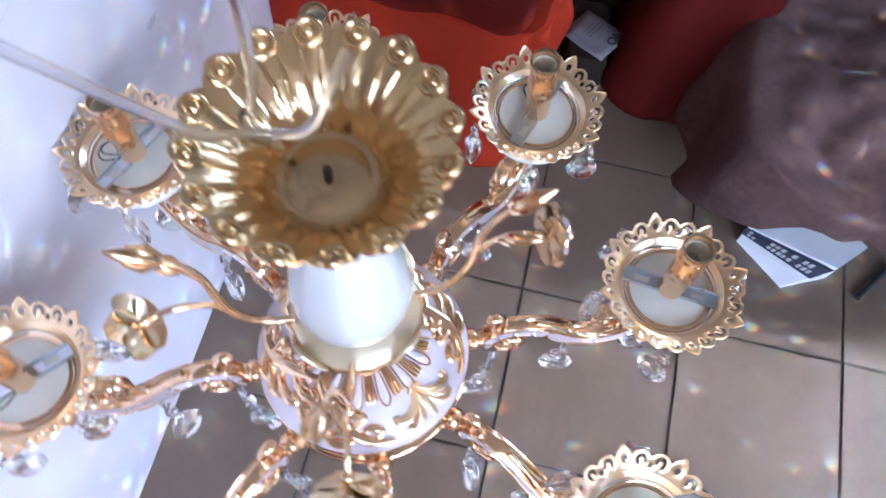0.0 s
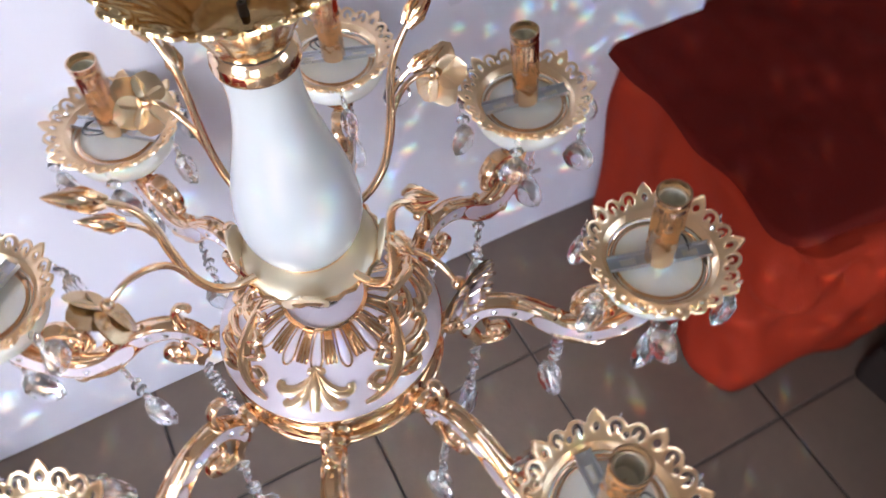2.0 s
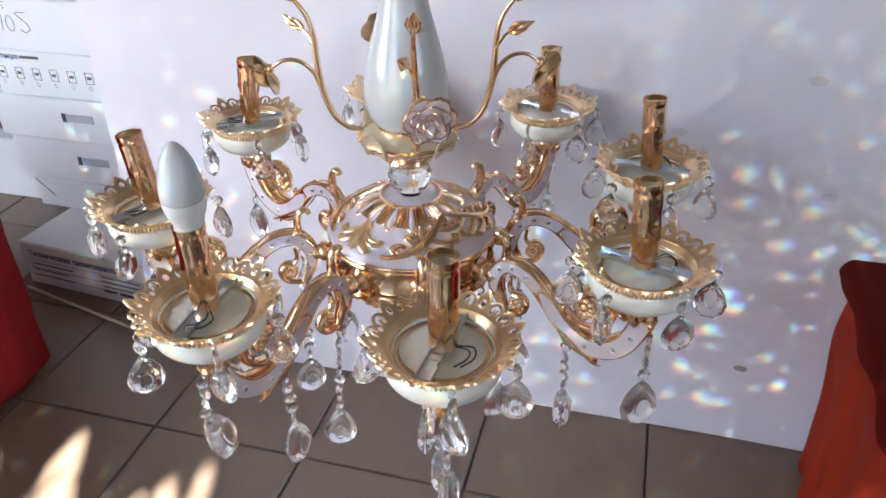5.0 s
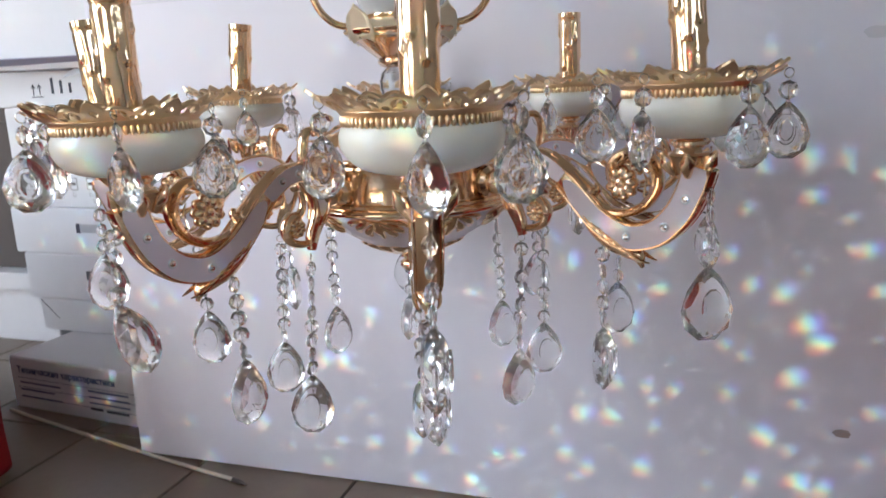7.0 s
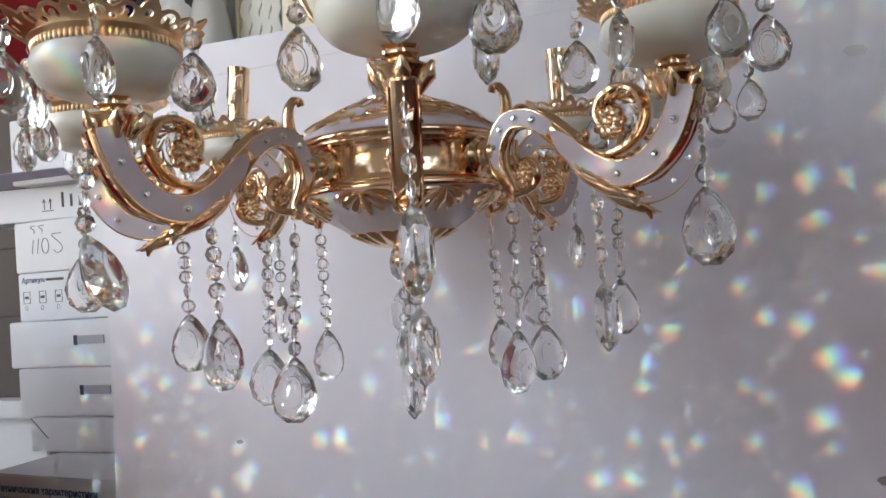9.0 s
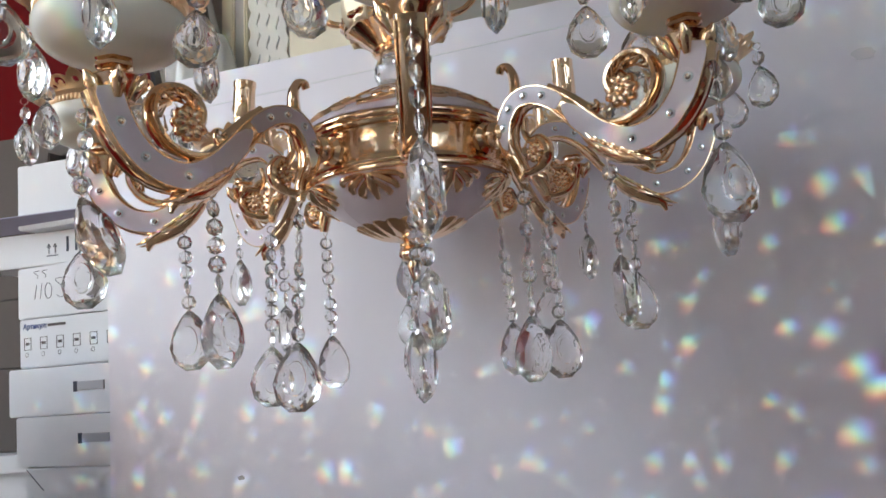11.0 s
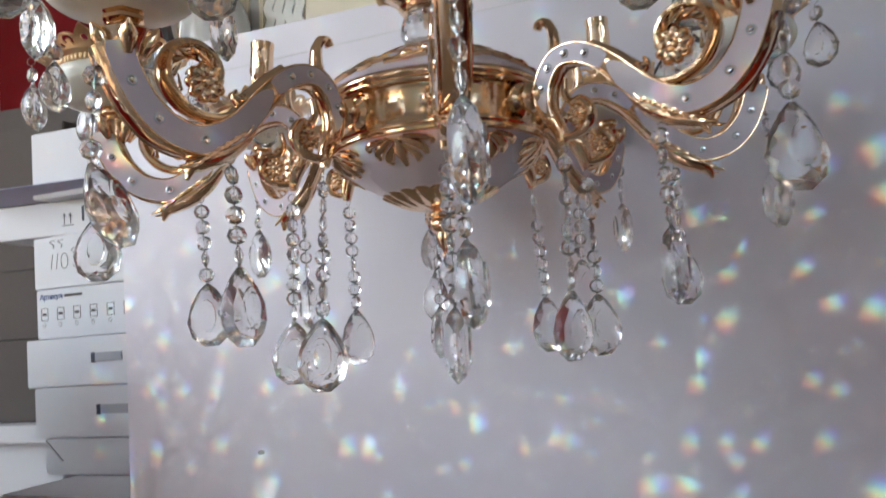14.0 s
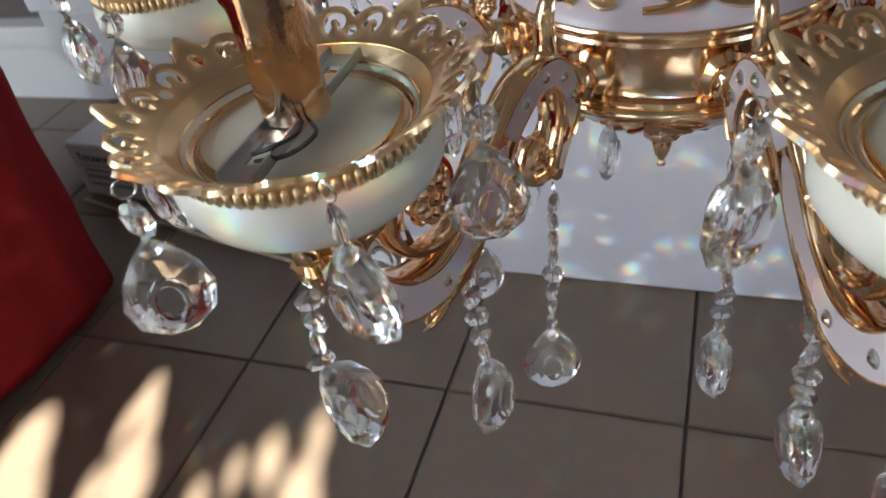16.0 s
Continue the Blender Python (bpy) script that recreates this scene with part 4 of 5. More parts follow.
# which way the drops under the arms face, in degrees about the plumb line
OUTER = {0: 100, 1: 105, 2: 24, 7: 28}
MIDDLE = {0: 78, 1: 100, 2: 88, 3: 30, 7: 22}
BARE, ASKEW = {(1, 5)}, {(1, 4): 13}     # a cup drop left out, and one turned, to fit the camera's view
CUP = {(0, 0): 42, (0, 1): -25}
SWUNG = {0: ((-12, 6), (27, 9))}     # swing of a chain and nod of its drop, set to fit the camera's view
INNER = {0: 20, 1: 105, 2: 52, 3: 27, 4: 48, 5: 90, 6: 62, 7: 32}
for k in range(8):
    az = TURN0 + 45 * k + SKEW[k]
    a = radians(az)
    dz = LIFT[k] * 0.001
    for q in range(6):
        if (k, q) in BARE:
            continue
        b = radians(az + PHASE[k] + 60 * q + ASKEW.get((k, q), 0))
        pendant((0.284 * math.cos(a) + 0.0665 * math.cos(b), 0.284 * math.sin(a) + 0.0665 * math.sin(b), 0.0125 + dz), 1, BEAD, 0.0150, LITTLE, rng.uniform(0, 180), (rng.uniform(-3, 3), rng.uniform(-3, 3)), CUP.get((k, q)))
    for r, h, n, bead, step, drop, facing in ((0.302, -0.062, 4, BEAD, 0.0150, BIG, OUTER), (0.2125, -0.117, 5, BEAD, 0.0140, MID, MIDDLE), (0.132, -0.122, 8, BEAD, 0.0130, MID, INNER)):
        swing, nod = (rng.uniform(-3, 3), rng.uniform(-3, 3)), (0, 0)
        if facing is OUTER and k in SWUNG:
            swing, nod = SWUNG[k]
        pendant((r * math.cos(a), r * math.sin(a), h + dz), n, bead, step, drop, rng.uniform(0, 180), swing, facing.get(k), nod)


# flower stems round the vase
def petal_rows(c, q, r, n, tilt, i, spin=0.0):
    a = 2 * math.pi * i / n + radians(spin)
    rows = []
    for s in range(6):
        t = s / 5
        half = r * 0.55 * math.sin(math.pi * (0.15 + 0.78 * t)) ** 0.8
        rr = r * (0.10 + 0.92 * t)
        row = []
        for w in (-1, -0.5, 0, 0.5, 1):
            lift = r * (tilt * t * t + 0.10 * math.cos(w * 1.5) - 0.05 * t * math.cos(9 * w))
            p = Vector((rr * math.cos(a) - w * half * math.sin(a), rr * math.sin(a) + w * half * math.cos(a), lift + 0.001 * (i % 2)))
            row.append(Vector(c) + q @ p)
        rows.append(row)
    return rows


def petal_rims(c, normal, r, n, tilt, spin=0.0):
    """A fine wire round each petal of a flower."""
    o = Geo()
    q = Vector(normal).to_track_quat("Z", "Y").to_matrix()
    for i in range(n):
        rows = petal_rows(c, q, r, n, tilt, i, spin)
        o.tube([row[0] for row in rows] + rows[-1][1:-1] + [row[-1] for row in rows[::-1]], 0.0007, 5)
    return o


def petals(c, normal, r, n, tilt=0.25, sink=0.0, spin=0.0):
    """An open flower of rounded petals."""
    o = Geo()
    q = Vector(normal).to_track_quat("Z", "Y").to_matrix()
    for i in range(n):
        rows = petal_rows(c, q, r, n, tilt, i, spin)
        back = [[p - q @ Vector((0, 0, 0.0009)) for p in row] for row in rows]
        o.grid(rows + back[::-1])
    o.ball(Vector(c) + q @ Vector((0, 0, r * 0.2 - sink)), r * 0.18, (1, 1, 1), 8)
    return o


def bud(p, d, length, r):
    p, d = Vector(p), Vector(d).normalized()
    o = Geo()
    ts = (0, 0.15, 0.4, 0.65, 0.85, 1.0)
    o.tube([p + d * length * t for t in ts], [r * q for q in (0.45, 0.9, 1.0, 0.75, 0.4, 0.06)], 9)
    s = d.cross(Vector((0.3, 0.2, 1))).normalized()
    u = d.cross(s)
    for i in range(4):
        a = math.pi / 2 * i
        e = s * math.cos(a) + u * math.sin(a)
        o.tube([p + e * r * 0.5 - d * length * 0.08, p + e * r * 1.08 + d * length * 0.22, p + e * r * 0.9 + d * length * 0.6], [r * 0.3, r * 0.36, r * 0.1], 6)
    return o


for az, s in ((-166, 1), (-66, 1), (18, 1), (117, 1)):
    m = pose(0, 0, 0, 0, 0, az)
    main = smooth([(0.049, 0, 0.0705), (0.066, 0, 0.0755), (0.080, 0, 0.090), (0.089, 0, 0.116), (0.0925, -0.001, 0.147), (0.094, -0.002, 0.173), (0.100, -0.003, 0.194), (0.1135, -0.004, 0.2125)], 6)
    st = Geo().tube(main, taper(len(main), 0.0034, 0.0036, 0.0022), 8)
    side = smooth([(0.0875, 0, 0.108), (0.096, 0.002, 0.135), (0.109, 0.004, 0.148), (0.1255, 0.005, 0.150), (0.140, 0.005, 0.1415)], 5)
    st.tube(side, taper(len(side), 0.0026, 0.0024, 0.0018), 8)
    twig = smooth([(0.0935, -0.002, 0.158), (0.100, -0.007, 0.172), (0.109, -0.011, 0.180)], 4)
    st.tube(twig, 0.0018, 6)
    stem = part("flower_stem", st, GOLD, chandelier, "curved rose gold stem with buds and a flower", m=m)
    if az == -66:
        out = (0.975, 0.05, -0.20)
        part("flower", petals((0.1452, 0.004, 0.1415), out, 0.0250, 6, 0.10), FLOWER_GOLD, stem, "gold backing of the enamelled rose")
        for depth, size, count, rise, spin in ((0.1465, 0.0235, 6, 0.10, 0.0), (0.1490, 0.0180, 5, 0.28, 20), (0.1515, 0.0125, 5, 0.50, 50), (0.1540, 0.0072, 4, 0.80, 10)):
            part("rose_petals", petals((depth, 0.004, 0.1415), out, size, count, rise, 0.0, spin), ENAMEL, stem, "ring of white enamelled rose petals")
            part("petal_rim", petal_rims((depth + 0.0003, 0.004, 0.1415), out, size, count, rise, spin), GOLD, stem, "gold outlines of the enamelled petals")
    else:
        part("flower", petals((0.144, 0.005, 0.139), (0.80, 0.0, -0.58), 0.0245, 5, 0.22), FLOWER_GOLD, stem, "open five-petalled metal flower")
    part("calyx", Geo().ball((0.141, 0.005, 0.1415), 0.0048, (1, 1, 1), 10), GOLD, stem)
    part("bud", bud((0.1125, -0.004, 0.2115), (0.75, -0.05, 0.66), 0.032, 0.0064), GOLD, stem)
    part("bud", bud((0.108, -0.011, 0.179), (0.8, -0.35, 0.45), 0.026, 0.0050), GOLD, stem)

# hanging cables over the crown
def cable(name, pts, r, mat, label):
    return thing(name, Geo().tube(smooth(pts, 10), r, 10, up=(0.3, 0.5, 0.8)), mat, label, "cable")


cable("hanging_cable", [(0.010, 0.030, ZB + 0.282), (-0.004, 0.036, ZB + 0.325), (0.007, 0.028, ZB + 0.40), (0.012, 0.022, ZB + 0.9), (0.0, 0.01, 2.7)], 0.0030, CABLE, "clear plastic cable from which the chandelier hangs")
cable("loose_wire", [(0.030, -0.008, ZB + 0.352), (0.010, -0.003, ZB + 0.342), (-0.006, 0.004, ZB + 0.331), (-0.016, 0.026, ZB + 0.337), (-0.040, 0.038, ZB + 0.37), (-0.069, 0.066, ZB + 0.45), (-0.10, 0.13, ZB + 0.55), (-0.08, 0.22, ZB + 1.0), (0.0, 0.05, 2.7)], 0.0026, CABLE, "thin white wire with a cut end in the crown")

# bulb in the first sleeve
ba = radians(TURN0)
prof = smooth([(0.0118, 0.080, 0), (0.0125, 0.088, 0), (0.0135, 0.093, 0), (0.0172, 0.104, 0), (0.0185, 0.117, 0), (0.0172, 0.132, 0), (0.0128, 0.147, 0), (0.0065, 0.158, 0), (0.0012, 0.162, 0)], 4)
BASE = material("white_bulb_plastic", (0.74, 0.74, 0.75), 0.4, 0.0, 0.0, 30, 0.02, 0.2)
prof = [tuple(p)[:2] for p in prof]
bulb = thing("light_bulb", None, None, "frosted white candle bulb in a gold sleeve", "bulb", pose(0.284 * math.cos(ba), 0.284 * math.sin(ba), ZB - 0.003))
part("bulb_base", Geo().lathe([p for p in prof if p[1] < 0.1125] + [(0.0183, 0.1125), (0.004, 0.1125)], 32, caps=True), BASE, bulb, "matt white plastic base of the bulb")
part("glass_envelope", Geo().lathe([(0.0176, 0.1126), (0.0181, 0.1135)] + [(r - 0.0002, h) for r, h in prof if h > 0.1135], 32, caps=True), BULB, bulb, "satin glass envelope")



# ---- things round it ----
def lettering(text, size, mat, parent, m, bold=0.0):
    """Printed words as a mesh."""
    cu = bpy.data.curves.new("printed_text", "FONT")
    cu.body, cu.size, cu.offset, cu.extrude = text, size, bold, 0.0002
    tmp = bpy.data.objects.new("printed_text", cu)
    me = bpy.data.meshes.new_from_object(tmp)
    bpy.data.objects.remove(tmp)
    me.materials.append(mat)
    return part("printed_text", me, None, parent, m=m)


def carton(x0, x1, depth, y0, z0, z1, label, turn=0.0, mat=CARTON, tilt=0.0):
    """A closed cardboard box whose front face stands at y0; its origin is the front's lower left corner."""
    g = Geo().box((0, 0, 0), (x1 - x0, depth, z1 - z0 - 0.0015), 0.0025)
    return thing("cardboard_box", g, mat, label, "box", pose(x0, y0, z0, 0, tilt, turn), "stacked lamp boxes", sharp=True)


def bar(parent, x, z, w, h, mat, y=-0.0006):
    return part("printed_bar", Geo().box((x, y, z), (x + w, y + 0.001, z + h)), mat, parent, sharp=True)


b = carton(-1.13, -0.62, 0.30, 0.475, 0.0, 0.118, "white cardboard lamp box with blue printed lettering", -5)
FLAT = pose(0, 0, 0, 90, 0, 0)
# white card greyed in colour for the shade in the hand slots
SLOT = material("shaded_card", (0.40, 0.40, 0.43), 0.6, 0.0, 0.05, 50, 0.05, 0.3)
lettering("Технические характеристики", 0.0195, BLUEINK, b, pose(0.022, -0.0008, 0.082) @ FLAT, 0.0006)
for i in range(3):
    bar(b, 0.025, 0.058 - 0.016 * i, 0.12 - 0.02 * (i % 2), 0.0035, BLUEINK)
    bar(b, 0.225, 0.062 - 0.013 * i, 0.11, 0.0035, BLUEINK)
    bar(b, 0.018, 0.070 - 0.0215 * i, 0.34, 0.0008, BLUEINK)
bar(b, 0.225, 0.022, 0.035, 0.006, INK)
bar(b, 0.27, 0.021, 0.06, 0.005, INK)
b = carton(-1.195, -0.60, 0.35, 0.64, 0.118, 0.196, "white cardboard lamp box with a slanting pen mark", -1)
part("pen_stroke", Geo().tube([(0.004, -0.0003, 0.074), (0.052, -0.0003, 0.030)], 0.0010, 5), INK, b)
for z0, z1, x0, hx in ((0.196, 0.306, -1.222, 0.175), (0.306, 0.412, -1.242, 0.185)):
    b = carton(x0, -0.62, 0.35, 0.64, z0, z1, "white cardboard lamp box with a hand slot", 0)
    # the open slot's shade is a dark bar on the face, not a hole
    part("hand_slot", Geo().box((hx, -0.0008, 0.048), (hx + 0.012, 0.002, 0.070), 0.0004), INK, b, "dark bar standing in for the shade inside the slot", sharp=True)
    part("slot_flap", Geo().box((hx + 0.0125, -0.0025, 0.050), (hx + 0.085, 0.001, 0.069), 0.0006), SLOT, b, "folded-in flap of the slot", sharp=True)
b = carton(-1.208, -0.62, 0.34, 0.64, 0.412, 0.522, "white cardboard lamp box with a printed label of five icons", 0.5)
lettering("Артикул:", 0.016, BLUEINK, b, pose(0.012, -0.0008, 0.087) @ FLAT, 0.0004)
bar(b, 0.082, 0.089, 0.05, 0.006, KRAFT)
for i in range(7):
    x = 0.014 + 0.046 * i
    for lo, hi in (((0, 0), (0.020, 0.0012)), ((0, 0.026), (0.020, 0.0272)), ((0, 0), (0.0012, 0.0272)), ((0.0188, 0), (0.020, 0.0272))):
        part("icon_line", Geo().box((x + lo[0], -0.0007, 0.040 + lo[1]), (x + hi[0], 0.0003, 0.040 + hi[1])), KRAFT, b, sharp=True)
    bar(b, x + 0.004, 0.051, 0.011, 0.006, KRAFT)
    part("icon_ring", Geo().tube([(x + 0.008 + 0.004 * math.cos(k * 0.524), -0.0004, 0.030 + 0.0048 * math.sin(k * 0.524)) for k in range(12)], 0.0005, 4, close=True), KRAFT, b)
b = carton(-1.212, -0.66, 0.34, 0.64, 0.522, 0.638, "white cardboard lamp box with a handwritten number", -1)
nought = [(0.088 + 0.010 * math.cos(k * 0.628), 0.068 + 0.017 * math.sin(k * 0.628)) for k in range(11)]
for pts in ([(0.048, 0.052), (0.054, 0.084)], [(0.064, 0.052), (0.069, 0.086)], nought, [(0.135, 0.094), (0.108, 0.091), (0.131, 0.072), (0.137, 0.058), (0.124, 0.050), (0.112, 0.057)], [(0.062, 0.115), (0.046, 0.113), (0.058, 0.104), (0.055, 0.098)], [(0.086, 0.115), (0.070, 0.113), (0.082, 0.104), (0.079, 0.098)]):
    part("pen_stroke", Geo().tube(smooth([(x + 0.004, -0.0003, z - 0.01) for x, z in pts], 4), 0.0008, 5), INK, b)
b = carton(-1.31, -0.80, 0.30, 0.62, 0.638, 0.715, "white cardboard lamp box with arrow marks, lying askew", 7)
for k in range(2):
    part("arrow_mark", Geo().tube([(0.19 + 0.016 * k, -0.0004, 0.024), (0.19 + 0.016 * k, -0.0004, 0.046)], 0.0011, 4).tube([(0.1855 + 0.016 * k, -0.0004, 0.039), (0.19 + 0.016 * k, -0.0004, 0.047), (0.1945 + 0.016 * k, -0.0004, 0.039)], 0.0010, 4), INK, b)
part("arrow_mark", Geo().tube([(0.184, -0.0004, 0.020), (0.214, -0.0004, 0.020)], 0.0009, 4), INK, b)
for i in range(3):
    bar(b, 0.235 + 0.022 * i, 0.026, 0.006, 0.034 - 0.006 * i, INK)
LILAC = material("lilac_card", (0.30, 0.29, 0.40), 0.55, 0.0, 0.06, 50, 0.08, 0.3)
part("open_flap", Geo().box((0.0, -0.085, 0.0), (0.36, 0.0, 0.0022), 0.0008), LILAC, b, "open lilac-grey flap hanging forward", True, pose(0.02, 0.0, 0.0775, -14, 0, 0))
part("side_flap", Geo().box((0.0, -0.06, 0.0), (0.12, 0.0, 0.002), 0.0008), CARTON, b, "bent white flap", True, pose(0.30, 0.004, 0.079, 24, -10, 0))
carton(-1.165, -0.70, 0.34, 0.60, 0.7155, 0.862, "white cardboard lamp box on top of the stack", 4)
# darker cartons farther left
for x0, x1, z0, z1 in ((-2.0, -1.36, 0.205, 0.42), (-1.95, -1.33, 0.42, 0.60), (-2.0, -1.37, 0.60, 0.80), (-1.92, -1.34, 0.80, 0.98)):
    carton(x0, x1, 0.4, 0.84, z0, z1, "dark grey cardboard box in a stack", 1.5, KRAFT)
carton(-1.72, -1.24, 0.35, 0.86, 0.9805, 1.05, "dark grey cardboard box lying askew on a stack", 6, KRAFT)
plinth = thing("low_shelf", Geo().box((-2.2, 0.84, 0.0), (-1.36, 1.30, 0.16), 0.003), CARTON, "low white shelf under grey cardboard boxes", "shelf", sharp=True)
part("shelf_board", Geo().box((-2.2, 0.80, 0.160), (-1.36, 1.30, 0.204), 0.003), CARTON, plinth, sharp=True)

# red panel and shelf goods behind the board
shelf = thing("display_shelf", None, None, "dark wooden display shelf behind the white board", "shelf", pose(-0.75, 1.10, 0))
part("shelf_board", Geo().box((-0.80, -0.10, 0.90), (0.80, 0.25, 0.93), 0.003), DARK, shelf, sharp=True)
for x in (-0.78, 0.75):
    part("side_panel", Geo().box((x, -0.08, 0.0), (x + 0.03, 0.25, 0.90), 0.002), DARK, shelf, sharp=True)
thing("red_wall_hanging", Geo().box((-2.1, 1.30, 0.93), (-1.16, 1.34, 1.9), 0.004), DARKRED, "dark red fabric panel standing behind the boxes", "panel", pose(0, 0, 0))
thing("backing_plinth", Geo().box((-2.1, 1.26, 0.0), (-1.56, 1.40, 0.93), 0.004), DARK, "dark plinth under the red panel", "plinth")


def shade(x, y, z, r, h, label, mat):
    prof = smooth([(0.25 * r, 0, 0), (0.75 * r, 0.10 * h, 0), (r, 0.40 * h, 0), (0.85 * r, 0.72 * h, 0), (0.45 * r, 0.95 * h, 0), (0.05 * r, h, 0)], 4)
    return thing("glass_globe", Geo().lathe([tuple(p)[:2] for p in prof], 32, caps=True), mat, label, "glass globe", pose(x, y, z), "glass shades on the shelf")


e = shade(-1.08, 1.14, 0.93, 0.085, 0.62, "tall white glass lamp shade on the shelf", OPAL)
bar(e, -0.012, 0.40, 0.03, 0.008, INK, -0.088)
shade(-0.985, 1.12, 0.93, 0.062, 0.40, "white egg-shaped glass lamp shade on the shelf", OPAL)
VIOLET = material("violet_glass", (0.05, 0.01, 0.16), 0.06, 0.3, 0.0, 20, 0.3, 0.3, 0.8, 0.5)
for i in range(7):
    x = -1.37 + 0.056 * i
    prof = [(0.016, 0.0), (0.028, 0.04), (0.032, 0.11), (0.018, 0.19), (0.014, 0.26), (0.030, 0.34), (0.036, 0.42 + 0.03 * (i % 3)), (0.026, 0.50 + 0.03 * (i % 3)), (0.012, 0.56 + 0.03 * (i % 3))]
    thing("dark_glass_lamp", Geo().lathe(prof, 9, caps=True), (BLACK, VIOLET, WIRE)[(i * 2) % 3], "small dark glossy glass lamp on the shelf", "lamp", pose(x, 1.10 + 0.03 * (i % 2), 0.93), "dark glass lamps", sharp=True)
GLOSS_WHITE = material("gloss_white_paint", (0.86, 0.87, 0.86), 0.25, 0.0, 0.03, 40, 0.02, 0.2)
IVORY = material("ivory_paint", (0.86, 0.80, 0.66), 0.35, 0.0, 0.08, 40, 0.06, 0.3)
fr = thing("mirror_frame", None, None, "ivory wooden frame with a wavy white panel", "frame", pose(-1.0, 1.16, 0.93, -4, 0, 0))
for x0, x1 in ((-0.02, 0.022), (0.055, 0.068)):
    part("stile", Geo().box((x0, 0, 0), (x1, 0.03, 0.75), 0.004), IVORY, fr, sharp=True)
part("stile", Geo().box((0.022, 0.008, 0), (0.055, 0.026, 0.75), 0.003), OPAL, fr, sharp=True)
for k in range(4):
    rows = []
    for i in range(40):
        z = 0.75 * i / 39
        xw = 0.075 + 0.030 * k + 0.006 * math.sin(z * 95 + k)
        rows.append([(xw, 0.004 + 0.004 * k, z), (xw + 0.026, 0.010 + 0.004 * k, z), (xw + 0.026, 0.016 + 0.004 * k, z), (xw, 0.012 + 0.004 * k, z)])
    part("wavy_strip", Geo().grid(rows, close_v=True, cap0=True, cap1=True), GLOSS_WHITE, fr)
rows = []
for i in range(60):
    x = 0.20 + 0.30 * i / 59
    z = 0.40 + 0.10 * i / 59 + 0.006 * abs(math.sin(x * 60))
    rows.append([(x, 0.02, 0.0), (x, 0.02, z), (x, 0.035, z), (x, 0.035, 0.0)])
part("wavy_edge", Geo().grid(rows, close_v=True, cap0=True, cap1=True), IVORY, fr)


# cloths
def drape(name, place, turn, size, top, hem, mat, label, seed, flare=0.10, fold=0.012, sag=0.006, rc=0.035, tucks=()):
    """A cloth laid over a low box; hem tells how far it hangs at each way round, from 0 to 1."""
    w, d = size
    n = 240
    outline = []
    corners = [(w - rc, rc, -90), (w - rc, d - rc, 0), (rc, d - rc, 90), (rc, rc, 180)]
    lengths = []
    for k, (cx, cy, a0) in enumerate(corners):
        for i in range(12):
            a = radians(a0 + 90 * i / 11)
            outline.append(((cx + rc * math.cos(a), cy + rc * math.sin(a)), (math.cos(a), math.sin(a))))
        nx_, ny_, b0 = corners[(k + 1) % 4]
        a = radians(a0 + 90)
        p0, p1 = (cx + rc * math.cos(a), cy + rc * math.sin(a)), (nx_ + rc * math.cos(a), ny_ + rc * math.sin(a))
        m = max(2, int(math.hypot(p1[0] - p0[0], p1[1] - p0[1]) / 0.011))
        for i in range(1, m):
            outline.append(((p0[0] + (p1[0] - p0[0]) * i / m, p0[1] + (p1[1] - p0[1]) * i / m), (math.cos(a), math.sin(a))))
    rows, run, N = [], 0.0, len(outline)
    along_way = [0.0]
    for (a, _), (b, _) in zip(outline, outline[1:]):
        run += math.hypot(b[0] - a[0], b[1] - a[1])
        along_way.append(run)
    for i in range(1, 15):
        k = i / 14
        row = []
        for (p, q), s_ in zip(outline, along_way):
            x, y = w / 2 + (p[0] - w / 2) * k, d / 2 + (p[1] - d / 2) * k
            z = top + min(1, (1 - k) * 4) * sag * (noise.noise(Vector((x * 7, y * 7, seed))) + 0.5 * noise.noise(Vector((x * 20, y * 20, seed))))
            row.append((x, y, z))
        rows.append(row)
    for i in range(1, 25):
        t = i / 24
        row = []
        for (p, q), s_ in zip(outline, along_way):
            h = hem(s_ / run) * t
            bend = 0.012 * (1 - math.exp(-h / 0.015))
            f = fold * min(1, h / 0.10) * (math.sin(s_ * 38 + 4 * noise.noise(Vector((s_ * 5, h * 3, seed)))) * 0.6 + 1.3 * noise.noise(Vector((s_ * 11, h * 6, seed + 5))))
            out = bend + flare * h + f
            for at, low, half, tall, depth in tucks:
                out += depth * math.exp(-((s_ - at) / half) ** 2 - ((h - low - 0.5 * (s_ - at)) / tall) ** 2)
            row.append((p[0] + q[0] * out, p[1] + q[1] * out, max(0.002 + 0.001 * (i % 2), top - h + bend)))
        rows.append(row)
    ob = thing(name, Geo().grid(rows, close_v=True, cap0=True), mat, label, "cloth", pose(*place, 0, 0, 0, turn))
    md = ob.modifiers.new("thickness", "SOLIDIFY")
    md.thickness, md.offset = 0.0016, 1
    return ob


def under_box(name, place, turn, size, top, label, cat):
    return thing(name, Geo().box((0.012, 0.012, 0), (size[0] - 0.012, size[1] - 0.012, top), 0.004), KRAFT, label, cat, pose(*place, 0, 0, 0, turn), sharp=True)


def wave(s, seed, a, b):
    """Smooth wandering round a closed way."""
    c, d = math.cos(2 * math.pi * s), math.sin(2 * math.pi * s)
    return a * noise.noise(Vector((2 * c, 2 * d, seed))) + b * noise.noise(Vector((7 * c, 7 * d, seed + 3)))


